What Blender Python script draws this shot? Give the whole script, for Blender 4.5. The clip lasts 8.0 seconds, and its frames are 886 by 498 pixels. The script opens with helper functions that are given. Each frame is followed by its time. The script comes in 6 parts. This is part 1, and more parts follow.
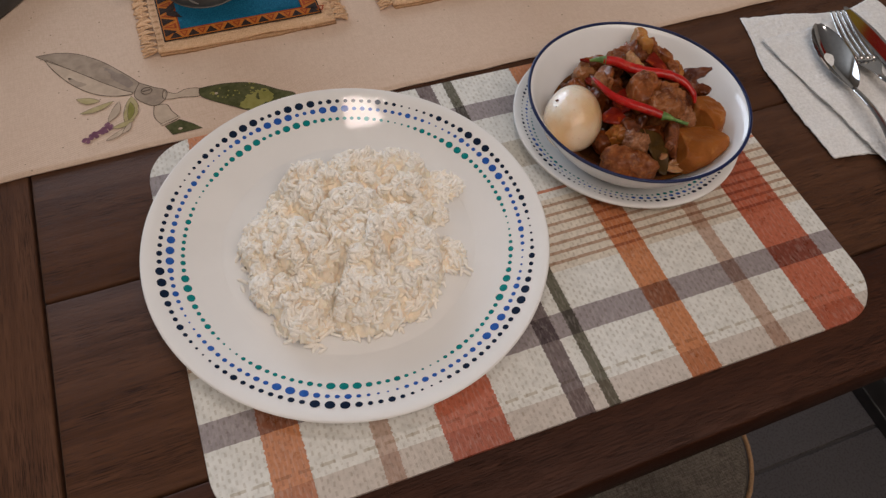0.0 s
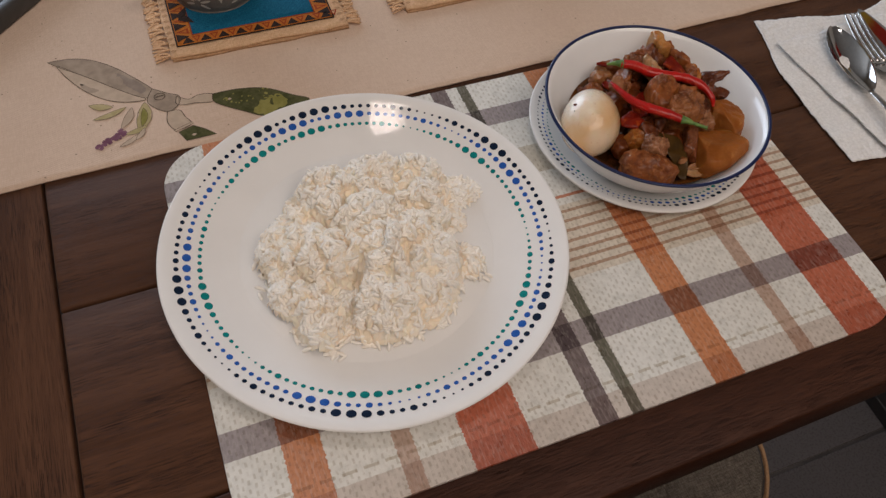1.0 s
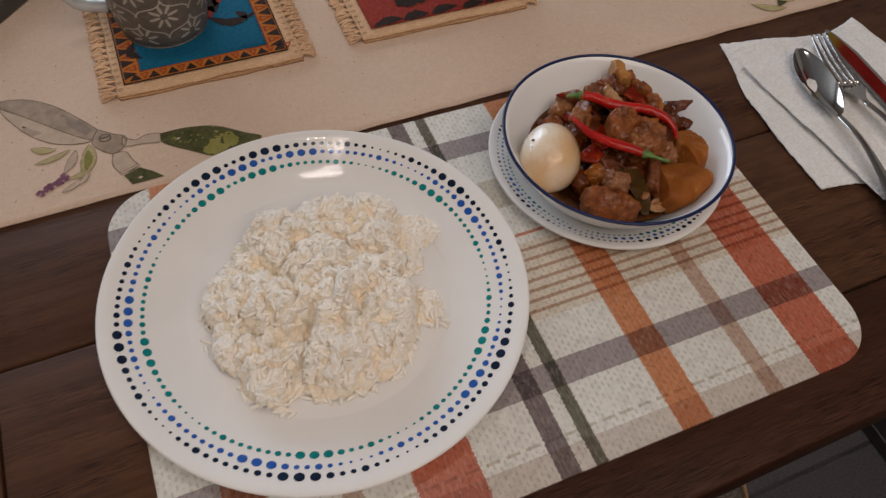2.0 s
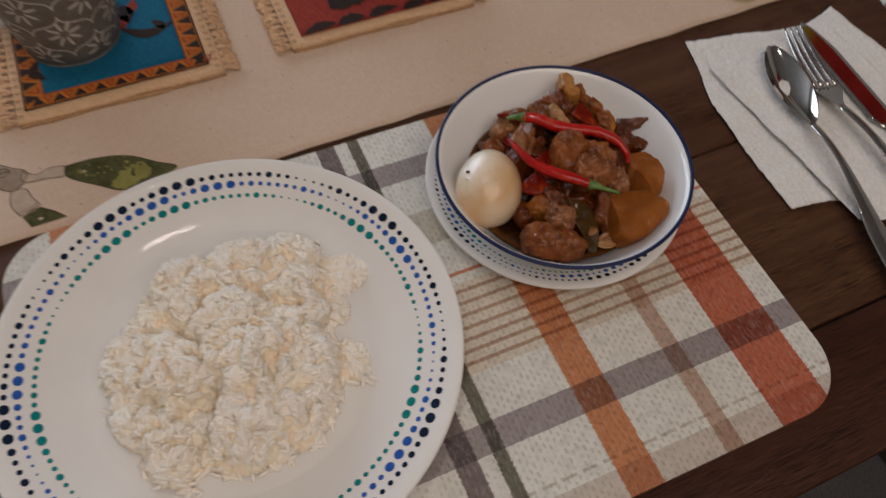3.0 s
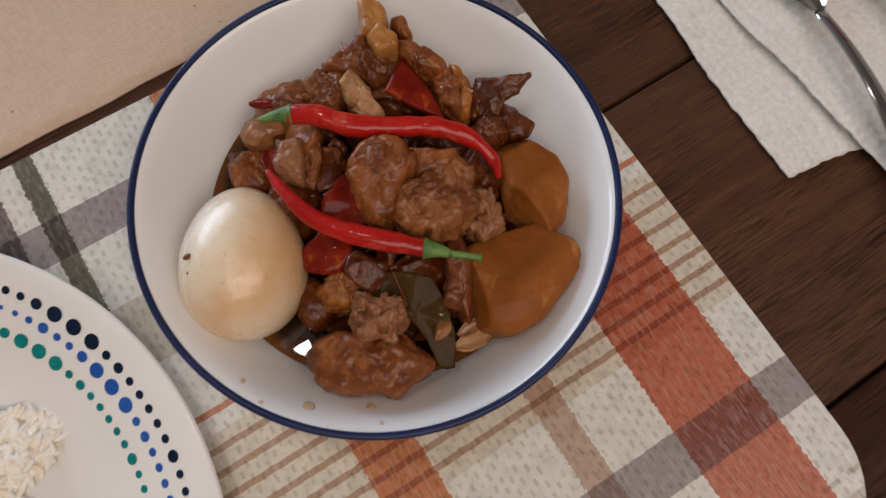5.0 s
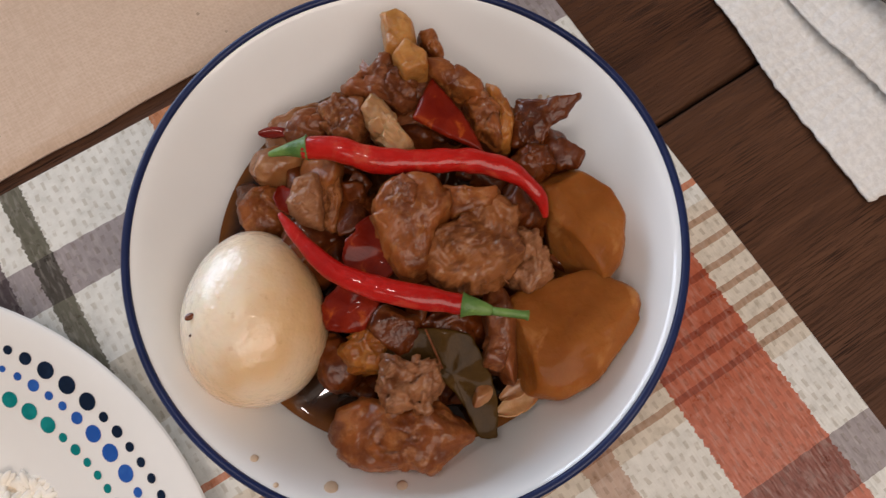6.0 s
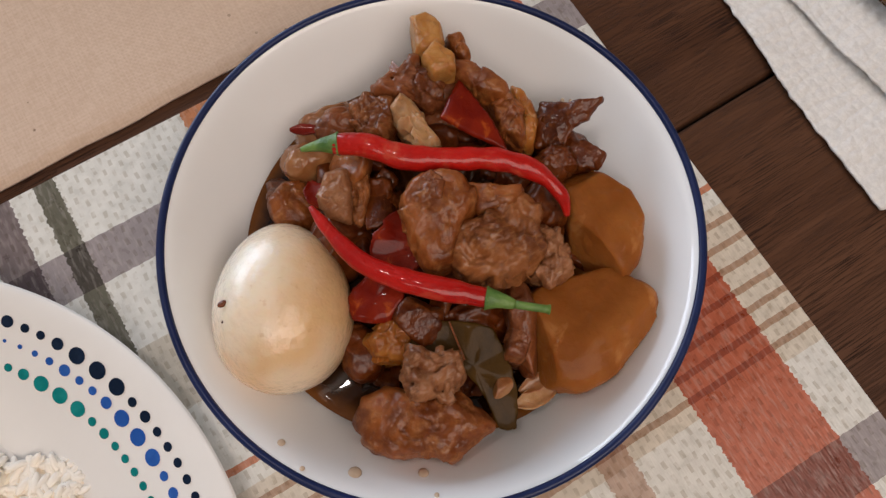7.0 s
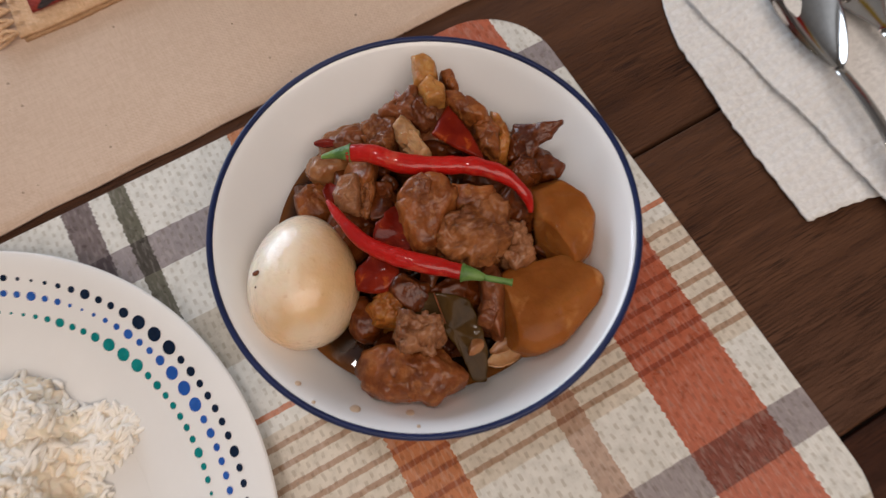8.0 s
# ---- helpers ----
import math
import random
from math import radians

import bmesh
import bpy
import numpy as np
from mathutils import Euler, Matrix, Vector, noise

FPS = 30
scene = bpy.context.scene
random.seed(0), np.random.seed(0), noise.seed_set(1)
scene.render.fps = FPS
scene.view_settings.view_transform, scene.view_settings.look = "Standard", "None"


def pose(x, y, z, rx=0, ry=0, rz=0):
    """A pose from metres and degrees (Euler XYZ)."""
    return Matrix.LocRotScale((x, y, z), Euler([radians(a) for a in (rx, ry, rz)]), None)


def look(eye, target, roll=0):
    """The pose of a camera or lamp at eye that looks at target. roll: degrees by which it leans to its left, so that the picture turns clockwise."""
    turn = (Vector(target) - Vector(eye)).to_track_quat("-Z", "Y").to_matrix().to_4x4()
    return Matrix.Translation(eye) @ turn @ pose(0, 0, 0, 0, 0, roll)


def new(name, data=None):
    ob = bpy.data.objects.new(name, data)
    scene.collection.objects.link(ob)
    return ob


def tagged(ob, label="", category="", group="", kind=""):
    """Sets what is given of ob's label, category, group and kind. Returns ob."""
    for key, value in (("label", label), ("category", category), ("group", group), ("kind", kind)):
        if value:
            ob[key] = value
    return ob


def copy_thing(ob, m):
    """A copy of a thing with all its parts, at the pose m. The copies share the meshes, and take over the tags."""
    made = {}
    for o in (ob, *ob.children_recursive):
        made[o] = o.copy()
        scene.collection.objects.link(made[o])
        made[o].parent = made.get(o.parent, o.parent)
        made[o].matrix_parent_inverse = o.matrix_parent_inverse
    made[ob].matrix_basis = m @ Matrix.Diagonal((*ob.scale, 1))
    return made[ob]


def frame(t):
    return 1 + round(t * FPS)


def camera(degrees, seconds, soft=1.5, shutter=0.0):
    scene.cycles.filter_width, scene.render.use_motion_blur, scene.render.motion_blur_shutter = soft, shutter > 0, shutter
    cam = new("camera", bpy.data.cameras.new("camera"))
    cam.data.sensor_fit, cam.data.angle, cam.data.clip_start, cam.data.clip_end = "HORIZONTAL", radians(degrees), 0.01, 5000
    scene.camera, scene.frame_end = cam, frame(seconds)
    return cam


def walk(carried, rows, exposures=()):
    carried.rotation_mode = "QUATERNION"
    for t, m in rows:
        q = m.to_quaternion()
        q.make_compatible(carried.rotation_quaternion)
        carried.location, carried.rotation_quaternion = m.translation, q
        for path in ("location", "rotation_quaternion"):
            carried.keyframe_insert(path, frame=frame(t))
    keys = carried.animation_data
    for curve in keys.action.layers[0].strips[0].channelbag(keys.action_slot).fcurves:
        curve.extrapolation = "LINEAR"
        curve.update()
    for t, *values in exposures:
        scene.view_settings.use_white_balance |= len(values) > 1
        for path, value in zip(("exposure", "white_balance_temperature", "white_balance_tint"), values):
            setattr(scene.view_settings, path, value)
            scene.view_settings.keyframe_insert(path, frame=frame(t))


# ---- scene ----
cam = camera(62.0, 8.0, 1.35, 0.5)
PATH = [
    (0.0, (-0.1669, -0.2582, 1.1624), (-0.0456, -0.0033, 0.7497), 5.91),
    (0.5, (-0.1753, -0.2590, 1.1602), (-0.0527, -0.0012, 0.7497), 5.92),
    (1.0, (-0.1774, -0.2500, 1.1588), (-0.0548, 0.0065, 0.7475), 5.74),
    (1.5, (-0.1685, -0.2401, 1.1607), (-0.0410, 0.0203, 0.7534), 5.42),
    (1.7, (-0.1593, -0.2359, 1.1594), (-0.0298, 0.0234, 0.7520), 5.67),
    (2.8, (-0.0991, -0.2004, 1.1552), (0.0300, 0.0525, 0.7437), 4.20),
    (3.0, (-0.0798, -0.1844, 1.1510), (0.0433, 0.0525, 0.7282), 4.54),
    (3.5, (-0.0240, -0.1398, 1.1335), (0.0871, 0.0622, 0.6899), 3.63),
    (4.0, (0.0232, -0.1002, 1.0995), (0.1143, 0.0777, 0.6412), 0.90),
    (4.5, (0.0673, -0.0583, 1.0588), (0.1563, 0.0797, 0.5865), 2.29),
    (4.7, (0.0740, -0.0497, 1.0429), (0.1704, 0.0760, 0.5687), 5.96),
    (5.8, (0.0945, -0.0144, 0.9989), (0.1719, 0.0968, 0.5176), 2.62),
    (6.0, (0.0923, -0.0116, 0.9988), (0.1685, 0.1001, 0.5175), 2.05),
    (6.5, (0.0862, -0.0114, 0.9994), (0.1609, 0.1008, 0.5179), 2.16),
    (7.0, (0.0842, -0.0139, 1.0038), (0.1614, 0.1057, 0.5245), 1.84),
    (7.5, (0.0825, -0.0209, 1.0146), (0.1573, 0.1097, 0.5378), -0.96),
    (8.0, (0.0779, -0.0546, 1.0488), (0.1541, 0.1051, 0.5812), -4.02),
]
EXPOSURES = [(0.0, -0.72, 6280, 15), (1.5, -0.76, 6280, 15), (3.0, -1.00, 6380, 15), (4.5, -0.80, 6380, 15), (6.0, -0.36, 6300, 15), (8.0, -0.42, 6320, 15)]
walk(cam, [(t, look(eye, target, roll)) for t, eye, target, roll in PATH], EXPOSURES)

# ---- world, lights, exposure ----
T = 0.750      # table top
MZ = 0.752     # top of the placemat
world = bpy.data.worlds.new("sky")
scene.world = world
world.use_nodes = True
sky = world.node_tree.nodes.new("ShaderNodeTexSky")
sky.sky_type, sky.sun_disc = "NISHITA", False
sky.sun_elevation, sky.sun_rotation = radians(35), radians(200)
world.node_tree.links.new(sky.outputs[0], world.node_tree.nodes["Background"].inputs[0])
world.node_tree.nodes["Background"].inputs[1].default_value = 0.1


def area(name, where, aim, size_x, size_y, watts, colour, shape="RECTANGLE"):
    lamp = bpy.data.lights.new(name, "AREA")
    lamp.shape, lamp.size, lamp.size_y, lamp.energy, lamp.color = shape, size_x, size_y, watts, colour
    ob = new(name, lamp)
    ob.matrix_world = look(where, aim)
    return ob


LAMP = (-0.115, 0.33, 2.30)
# added fill behind the viewer, standing in for warm light bounced round the room
FILL_LAMP = (0.00, -1.00, 2.36)
area("ceiling_lamp_light", LAMP, (LAMP[0], LAMP[1], 0), 0.13, 0.07, 3.0, (1.0, 0.89, 0.78))
area("soft_fill_light", FILL_LAMP, (FILL_LAMP[0], FILL_LAMP[1], 0), 1.95, 1.15, 20.0, (1.0, 0.88, 0.76))
area("window_daylight", (-0.7, 3.02, 1.55), (-0.7, 0.0, 1.35), 2.7, 1.2, 95.0, (0.76, 0.88, 1.0))

# ---- node helpers ----


def material(name):
    m = bpy.data.materials.new(name)
    m.use_nodes = True
    return m, m.node_tree, m.node_tree.nodes["Principled BSDF"]


def put(nt, socket, value):
    if isinstance(value, bpy.types.NodeSocket):
        nt.links.new(value, socket)
    elif isinstance(value, (tuple, list)) and len(value) == 3 and socket.type == "RGBA":
        socket.default_value = (*value, 1)
    else:
        socket.default_value = value


def op(nt, kind, a, b=0.0, c=0.0):
    n = nt.nodes.new("ShaderNodeMath")
    n.operation = kind
    for i, v in enumerate((a, b, c)):
        put(nt, n.inputs[i], v)
    return n.outputs[0]


def mix(nt, fac, a, b, mode="MIX"):
    n = nt.nodes.new("ShaderNodeMix")
    n.data_type, n.blend_type = "RGBA", mode
    put(nt, n.inputs[0], fac)
    put(nt, n.inputs[6], a)
    put(nt, n.inputs[7], b)
    return n.outputs[2]


def coords(nt, scale=(1, 1, 1), offset=None):
    tc, mp = nt.nodes.new("ShaderNodeTexCoord"), nt.nodes.new("ShaderNodeMapping")
    nt.links.new(tc.outputs["Object"], mp.inputs[0])
    mp.inputs["Scale"].default_value = scale
    if offset is not None:
        nt.links.new(offset, mp.inputs["Location"])
    return mp.outputs[0]


def xyz(nt, vector):
    n = nt.nodes.new("ShaderNodeSeparateXYZ")
    nt.links.new(vector, n.inputs[0])
    return n.outputs


def noise_tex(nt, vector, scale, detail=4.0, rough=0.55, distort=0.0):
    n = nt.nodes.new("ShaderNodeTexNoise")
    nt.links.new(vector, n.inputs["Vector"])
    n.inputs["Scale"].default_value, n.inputs["Detail"].default_value = scale, detail
    n.inputs["Roughness"].default_value, n.inputs["Distortion"].default_value = rough, distort
    return n.outputs["Fac"]


def ramp(nt, fac, lo, hi):
    n = nt.nodes.new("ShaderNodeMapRange")
    n.interpolation_type = "SMOOTHSTEP"
    put(nt, n.inputs[0], fac)
    n.inputs[1].default_value, n.inputs[2].default_value = lo, hi
    return n.outputs[0]


def bump(nt, height, distance, strength=1.0, under=None):
    n = nt.nodes.new("ShaderNodeBump")
    n.inputs["Strength"].default_value, n.inputs["Distance"].default_value = strength, distance
    nt.links.new(height, n.inputs["Height"])
    if under is not None:
        nt.links.new(under, n.inputs["Normal"])
    return n.outputs[0]


def rand(nt):
    return nt.nodes.new("ShaderNodeObjectInfo").outputs["Random"]


def surface(name, a, b, rough=(0.4, 0.5), grain=60, large=8, stretch=(1, 1, 1), relief=0.0, relief_scale=None,
            metal=0.0, sss=0.0, sss_radius=(0.004, 0.002, 0.001), coat=0.0, third=None, spec=0.5):
    """A surface whose colour wanders between a and b at two scales, with fine relief."""
    m, nt, bs = material(name)
    v = coords(nt, stretch)
    fine, broad = noise_tex(nt, v, grain, 5), noise_tex(nt, v, large, 3)
    fac = ramp(nt, op(nt, "ADD", op(nt, "MULTIPLY", fine, 0.5), op(nt, "MULTIPLY", broad, 0.5)), 0.36, 0.64)
    col = mix(nt, fac, a, b)
    if third is not None:
        col = mix(nt, ramp(nt, noise_tex(nt, v, large * 2.3, 4, 0.6, 0.6), 0.56, 0.70), col, third)
    put(nt, bs.inputs["Base Color"], col)
    put(nt, bs.inputs["Roughness"], op(nt, "ADD", op(nt, "MULTIPLY", fine, rough[1] - rough[0]), rough[0]))
    bs.inputs["Metallic"].default_value = metal
    bs.inputs["Specular IOR Level"].default_value = spec
    if sss:
        bs.inputs["Subsurface Weight"].default_value = sss
        bs.inputs["Subsurface Radius"].default_value = (1, 1, 1)
        bs.inputs["Subsurface Scale"].default_value = 1.0
        bs.inputs["Subsurface Radius"].default_value = sss_radius
    if coat:
        bs.inputs["Coat Weight"].default_value, bs.inputs["Coat Roughness"].default_value = coat, 0.08
    if relief:
        put(nt, bs.inputs["Normal"], bump(nt, noise_tex(nt, v, relief_scale or grain * 2, 4, 0.6), relief))
    return m


def wood(name, light, dark, pore):
    """Dark stained hardwood with open pores; the grain runs along local x."""
    m, nt, bs = material(name)
    shift = nt.nodes.new("ShaderNodeCombineXYZ")
    r = rand(nt)
    put(nt, shift.inputs[0], op(nt, "MULTIPLY", r, 7.0))
    put(nt, shift.inputs[1], op(nt, "MULTIPLY", r, 3.0))
    v = coords(nt, (1.0, 16.0, 16.0), shift.outputs[0])
    bands = noise_tex(nt, v, 6.0, 4, 0.6, 0.5)
    broad = noise_tex(nt, coords(nt, (1, 2.5, 2.5), shift.outputs[0]), 5.0, 3)
    col = mix(nt, ramp(nt, op(nt, "ADD", op(nt, "MULTIPLY", bands, 0.6), op(nt, "MULTIPLY", broad, 0.4)), 0.34, 0.66), dark, light)
    v2 = coords(nt, (0.50, 26.0, 26.0), shift.outputs[0])
    pores = ramp(nt, noise_tex(nt, v2, 100.0, 2, 0.55), 0.545, 0.585)
    where = ramp(nt, noise_tex(nt, coords(nt, (1, 5, 5), shift.outputs[0]), 9.0, 2), 0.40, 0.66)
    streak = op(nt, "MULTIPLY", pores, op(nt, "ADD", op(nt, "MULTIPLY", where, 0.7), 0.3))
    col = mix(nt, op(nt, "MULTIPLY", streak, 0.92), col, pore)
    col = mix(nt, op(nt, "MULTIPLY", r, 0.2), col, (0.075, 0.030, 0.015))
    put(nt, bs.inputs["Base Color"], col)
    put(nt, bs.inputs["Roughness"], op(nt, "ADD", op(nt, "MULTIPLY", streak, 0.25), op(nt, "ADD", op(nt, "MULTIPLY", broad, 0.15), 0.40)))
    bs.inputs["Specular IOR Level"].default_value = 0.14
    put(nt, bs.inputs["Normal"], bump(nt, op(nt, "MULTIPLY", streak, -1.0), 0.0005, 0.8))
    return m


def band(nt, p, lo, hi):
    return op(nt, "MULTIPLY", op(nt, "GREATER_THAN", p, lo), op(nt, "LESS_THAN", p, hi))


def plaid():
    """Printed plaid of the placemats, in metres from the mat's middle: woven-look stripes that darken where they cross."""
    m, nt, bs = material("printed_plaid_vinyl")
    v = coords(nt)
    x, y, _ = xyz(nt, v)
    jx = op(nt, "ADD", x, op(nt, "MULTIPLY", op(nt, "SUBTRACT", noise_tex(nt, coords(nt, (60, 640, 1)), 1.0, 1), 0.5), 0.0026))
    jy = op(nt, "ADD", y, op(nt, "MULTIPLY", op(nt, "SUBTRACT", noise_tex(nt, coords(nt, (300, 60, 1)), 1.0, 2), 0.5), 0.0010))
    mottle = noise_tex(nt, v, 190, 3, 0.6)
    col = mix(nt, ramp(nt, mottle, 0.35, 0.65), (0.665, 0.655, 0.605), (0.755, 0.745, 0.695))
    # little woven ticks
    u = op(nt, "DIVIDE", op(nt, "ADD", x, op(nt, "MULTIPLY", noise_tex(nt, v, 120, 1), 0.0022)), 0.0033)
    w = op(nt, "ADD", op(nt, "DIVIDE", op(nt, "ADD", y, op(nt, "MULTIPLY", noise_tex(nt, v, 90, 1), 0.0030)), 0.0052),
           op(nt, "MULTIPLY", op(nt, "FLOORED_MODULO", op(nt, "FLOOR", u), 2.0), 0.5))
    du = op(nt, "ABSOLUTE", op(nt, "SUBTRACT", op(nt, "FRACT", u), 0.5))
    dw = op(nt, "ABSOLUTE", op(nt, "SUBTRACT", op(nt, "FRACT", w), 0.5))
    tick = op(nt, "MULTIPLY", op(nt, "LESS_THAN", du, 0.20), op(nt, "LESS_THAN", dw, 0.27))
    tick = op(nt, "MULTIPLY", tick, ramp(nt, noise_tex(nt, v, 260, 2), 0.30, 0.60))
    col = mix(nt, op(nt, "MULTIPLY", tick, 0.42), col, (0.50, 0.46, 0.38))
    cols = [(-0.190, -0.168, (0.74, 0.30, 0.14)), (-0.130, -0.119, (0.66, 0.48, 0.40)), (-0.091, -0.0535, (0.66, 0.185, 0.105)),
            (-0.0135, -0.0005, (0.24, 0.19, 0.20)), (0.0085, 0.0165, (0.18, 0.17, 0.13)), (0.067, 0.0885, (0.74, 0.30, 0.14)),
            (0.1295, 0.141, (0.66, 0.48, 0.40)), (0.168, 0.204, (0.66, 0.185, 0.105))]
    rows = [(-0.0935, -0.0762, (0.43, 0.38, 0.41)), (0.0975, 0.115, (0.43, 0.38, 0.41)), (-0.20, -0.1275, (0.78, 0.70, 0.66)),
            (0.0435, 0.070, (0.78, 0.72, 0.64)), (0.0165, 0.0190, (0.74, 0.30, 0.18)), (-0.0475, 0.0105, (0.90, 0.82, 0.73))]
    rows += [(c - 0.0012, c + 0.0012, (0.62, 0.45, 0.36)) for c in (-0.0412, -0.0337, -0.0265, -0.0192, -0.0110, -0.0030, 0.0050)]
    for lo, hi, c in cols:
        col = mix(nt, band(nt, jx, lo, hi), col, mix(nt, 1.0, col, c, "MULTIPLY"))
    for lo, hi, c in rows:
        col = mix(nt, band(nt, jy, lo, hi), col, mix(nt, 1.0, col, c, "MULTIPLY"))
    dashes = op(nt, "MULTIPLY", band(nt, jy, -0.1222, -0.1204), op(nt, "LESS_THAN", op(nt, "FRACT", op(nt, "DIVIDE", x, 0.0125)), 0.7))
    col = mix(nt, op(nt, "MULTIPLY", dashes, 0.8), col, mix(nt, 1.0, col, (0.66, 0.60, 0.50), "MULTIPLY"))
    thread = noise_tex(nt, coords(nt, (700, 150, 1)), 1.0, 2)
    col = mix(nt, op(nt, "MULTIPLY", ramp(nt, thread, 0.48, 0.66), 0.13), col, (0.72, 0.66, 0.60))
    col = mix(nt, op(nt, "MULTIPLY", tick, 0.5), col, mix(nt, 1.0, col, (0.78, 0.76, 0.72), "MULTIPLY"))
    put(nt, bs.inputs["Base Color"], col)
    put(nt, bs.inputs["Roughness"], op(nt, "ADD", op(nt, "MULTIPLY", mottle, 0.12), 0.23))
    bs.inputs["Specular IOR Level"].default_value = 0.5
    weave = op(nt, "ADD", op(nt, "MULTIPLY", tick, -0.4), noise_tex(nt, coords(nt, (1100, 190, 1)), 1.0, 3))
    put(nt, bs.inputs["Normal"], bump(nt, weave, 0.00030, 0.8))
    return m


def canvas(name, a, b, thread=1500.0, relief=0.00025, specks=True, rough=0.9):
    """Woven cloth with crossing threads and dark flecks."""
    m, nt, bs = material(name)
    v = coords(nt)
    x, y, _ = xyz(nt, v)
    slub = noise_tex(nt, coords(nt, (170, 1300, 1)), 1.0, 3)
    slub2 = noise_tex(nt, coords(nt, (1300, 170, 1)), 1.0, 3)
    broad = noise_tex(nt, v, 9, 3)
    col = mix(nt, ramp(nt, op(nt, "ADD", op(nt, "MULTIPLY", op(nt, "ADD", slub, slub2), 0.35), op(nt, "MULTIPLY", broad, 0.3)), 0.38, 0.62), a, b)
    if specks:
        dots = nt.nodes.new("ShaderNodeTexVoronoi")
        nt.links.new(v, dots.inputs["Vector"])
        dots.inputs["Scale"].default_value = 130
        few = ramp(nt, noise_tex(nt, v, 60, 1), 0.50, 0.56)
        col = mix(nt, op(nt, "MULTIPLY", op(nt, "MULTIPLY", op(nt, "LESS_THAN", dots.outputs["Distance"], 0.085), few), 0.75), col, (0.16, 0.10, 0.06))
    put(nt, bs.inputs["Base Color"], col)
    bs.inputs["Roughness"].default_value = rough
    bs.inputs["Specular IOR Level"].default_value = 0.15
    wx = op(nt, "SINE", op(nt, "MULTIPLY", x, thread * 2))
    wy = op(nt, "SINE", op(nt, "MULTIPLY", y, thread * 2))
    h = op(nt, "ADD", op(nt, "MULTIPLY", op(nt, "MULTIPLY", wx, wy), 0.4), op(nt, "MULTIPLY", op(nt, "ADD", slub, slub2), 0.5))
    put(nt, bs.inputs["Normal"], bump(nt, h, relief, 0.8))
    return m


def flesh(name, a, b, c, fibre=(1, 1, 1), rough=0.3, sss=0.15):
    """Braised meat: stained outside, paler torn fibres, wet."""
    m, nt, bs = material(name)
    r = rand(nt)
    shift = nt.nodes.new("ShaderNodeCombineXYZ")
    for i in range(3):
        put(nt, shift.inputs[i], op(nt, "MULTIPLY", r, 3.0 + i))
    v = coords(nt, (1, 1, 1), shift.outputs[0])
    vf = coords(nt, fibre, shift.outputs[0])
    broad, fine = noise_tex(nt, v, 75, 4, 0.6, 0.4), noise_tex(nt, vf, 260, 5, 0.65)
    col = mix(nt, ramp(nt, broad, 0.34, 0.64), a, b)
    col = mix(nt, op(nt, "MULTIPLY", ramp(nt, fine, 0.46, 0.72), 0.5), col, c)
    col = mix(nt, op(nt, "MULTIPLY", ramp(nt, noise_tex(nt, v, 160, 3), 0.56, 0.76), 0.35), col, (0.10, 0.035, 0.012))
    put(nt, bs.inputs["Base Color"], col)
    put(nt, bs.inputs["Roughness"], op(nt, "ADD", op(nt, "MULTIPLY", fine, 0.30), rough))
    bs.inputs["Specular IOR Level"].default_value = 0.05
    bs.inputs["Subsurface Weight"].default_value = sss
    bs.inputs["Subsurface Radius"].default_value = (0.004, 0.0018, 0.0009)
    bs.inputs["Subsurface Scale"].default_value = 1.0
    bs.inputs["Coat Weight"].default_value, bs.inputs["Coat Roughness"].default_value = 0.55, 0.06
    put(nt, bs.inputs["Normal"], bump(nt, op(nt, "ADD", fine, op(nt, "MULTIPLY", broad, 1.2)), 0.0006, 0.9))
    put(nt, bs.inputs["Coat Normal"], bump(nt, op(nt, "ADD", noise_tex(nt, v, 240, 2), op(nt, "MULTIPLY", noise_tex(nt, v, 900, 2), 0.45)), 0.0007, 0.9))
    return m


def paper(name):
    m, nt, bs = material(name)
    v = coords(nt)
    x, y, _ = xyz(nt, v)
    quilt = op(nt, "ABSOLUTE", op(nt, "MULTIPLY", op(nt, "SINE", op(nt, "MULTIPLY", op(nt, "ADD", x, op(nt, "MULTIPLY", noise_tex(nt, v, 30, 1), 0.012)), 620)),
                                  op(nt, "SINE", op(nt, "MULTIPLY", op(nt, "ADD", y, op(nt, "MULTIPLY", noise_tex(nt, v, 26, 1), 0.012)), 620))))
    fibre = noise_tex(nt, v, 420, 5, 0.7)
    col = mix(nt, ramp(nt, fibre, 0.35, 0.65), (0.72, 0.70, 0.67), (0.83, 0.81, 0.78))
    put(nt, bs.inputs["Base Color"], col)
    bs.inputs["Roughness"].default_value = 0.95
    bs.inputs["Specular IOR Level"].default_value = 0.1
    put(nt, bs.inputs["Normal"], bump(nt, op(nt, "ADD", op(nt, "MULTIPLY", quilt, 0.6), op(nt, "MULTIPLY", fibre, 1.0)), 0.0007, 0.8))
    return m


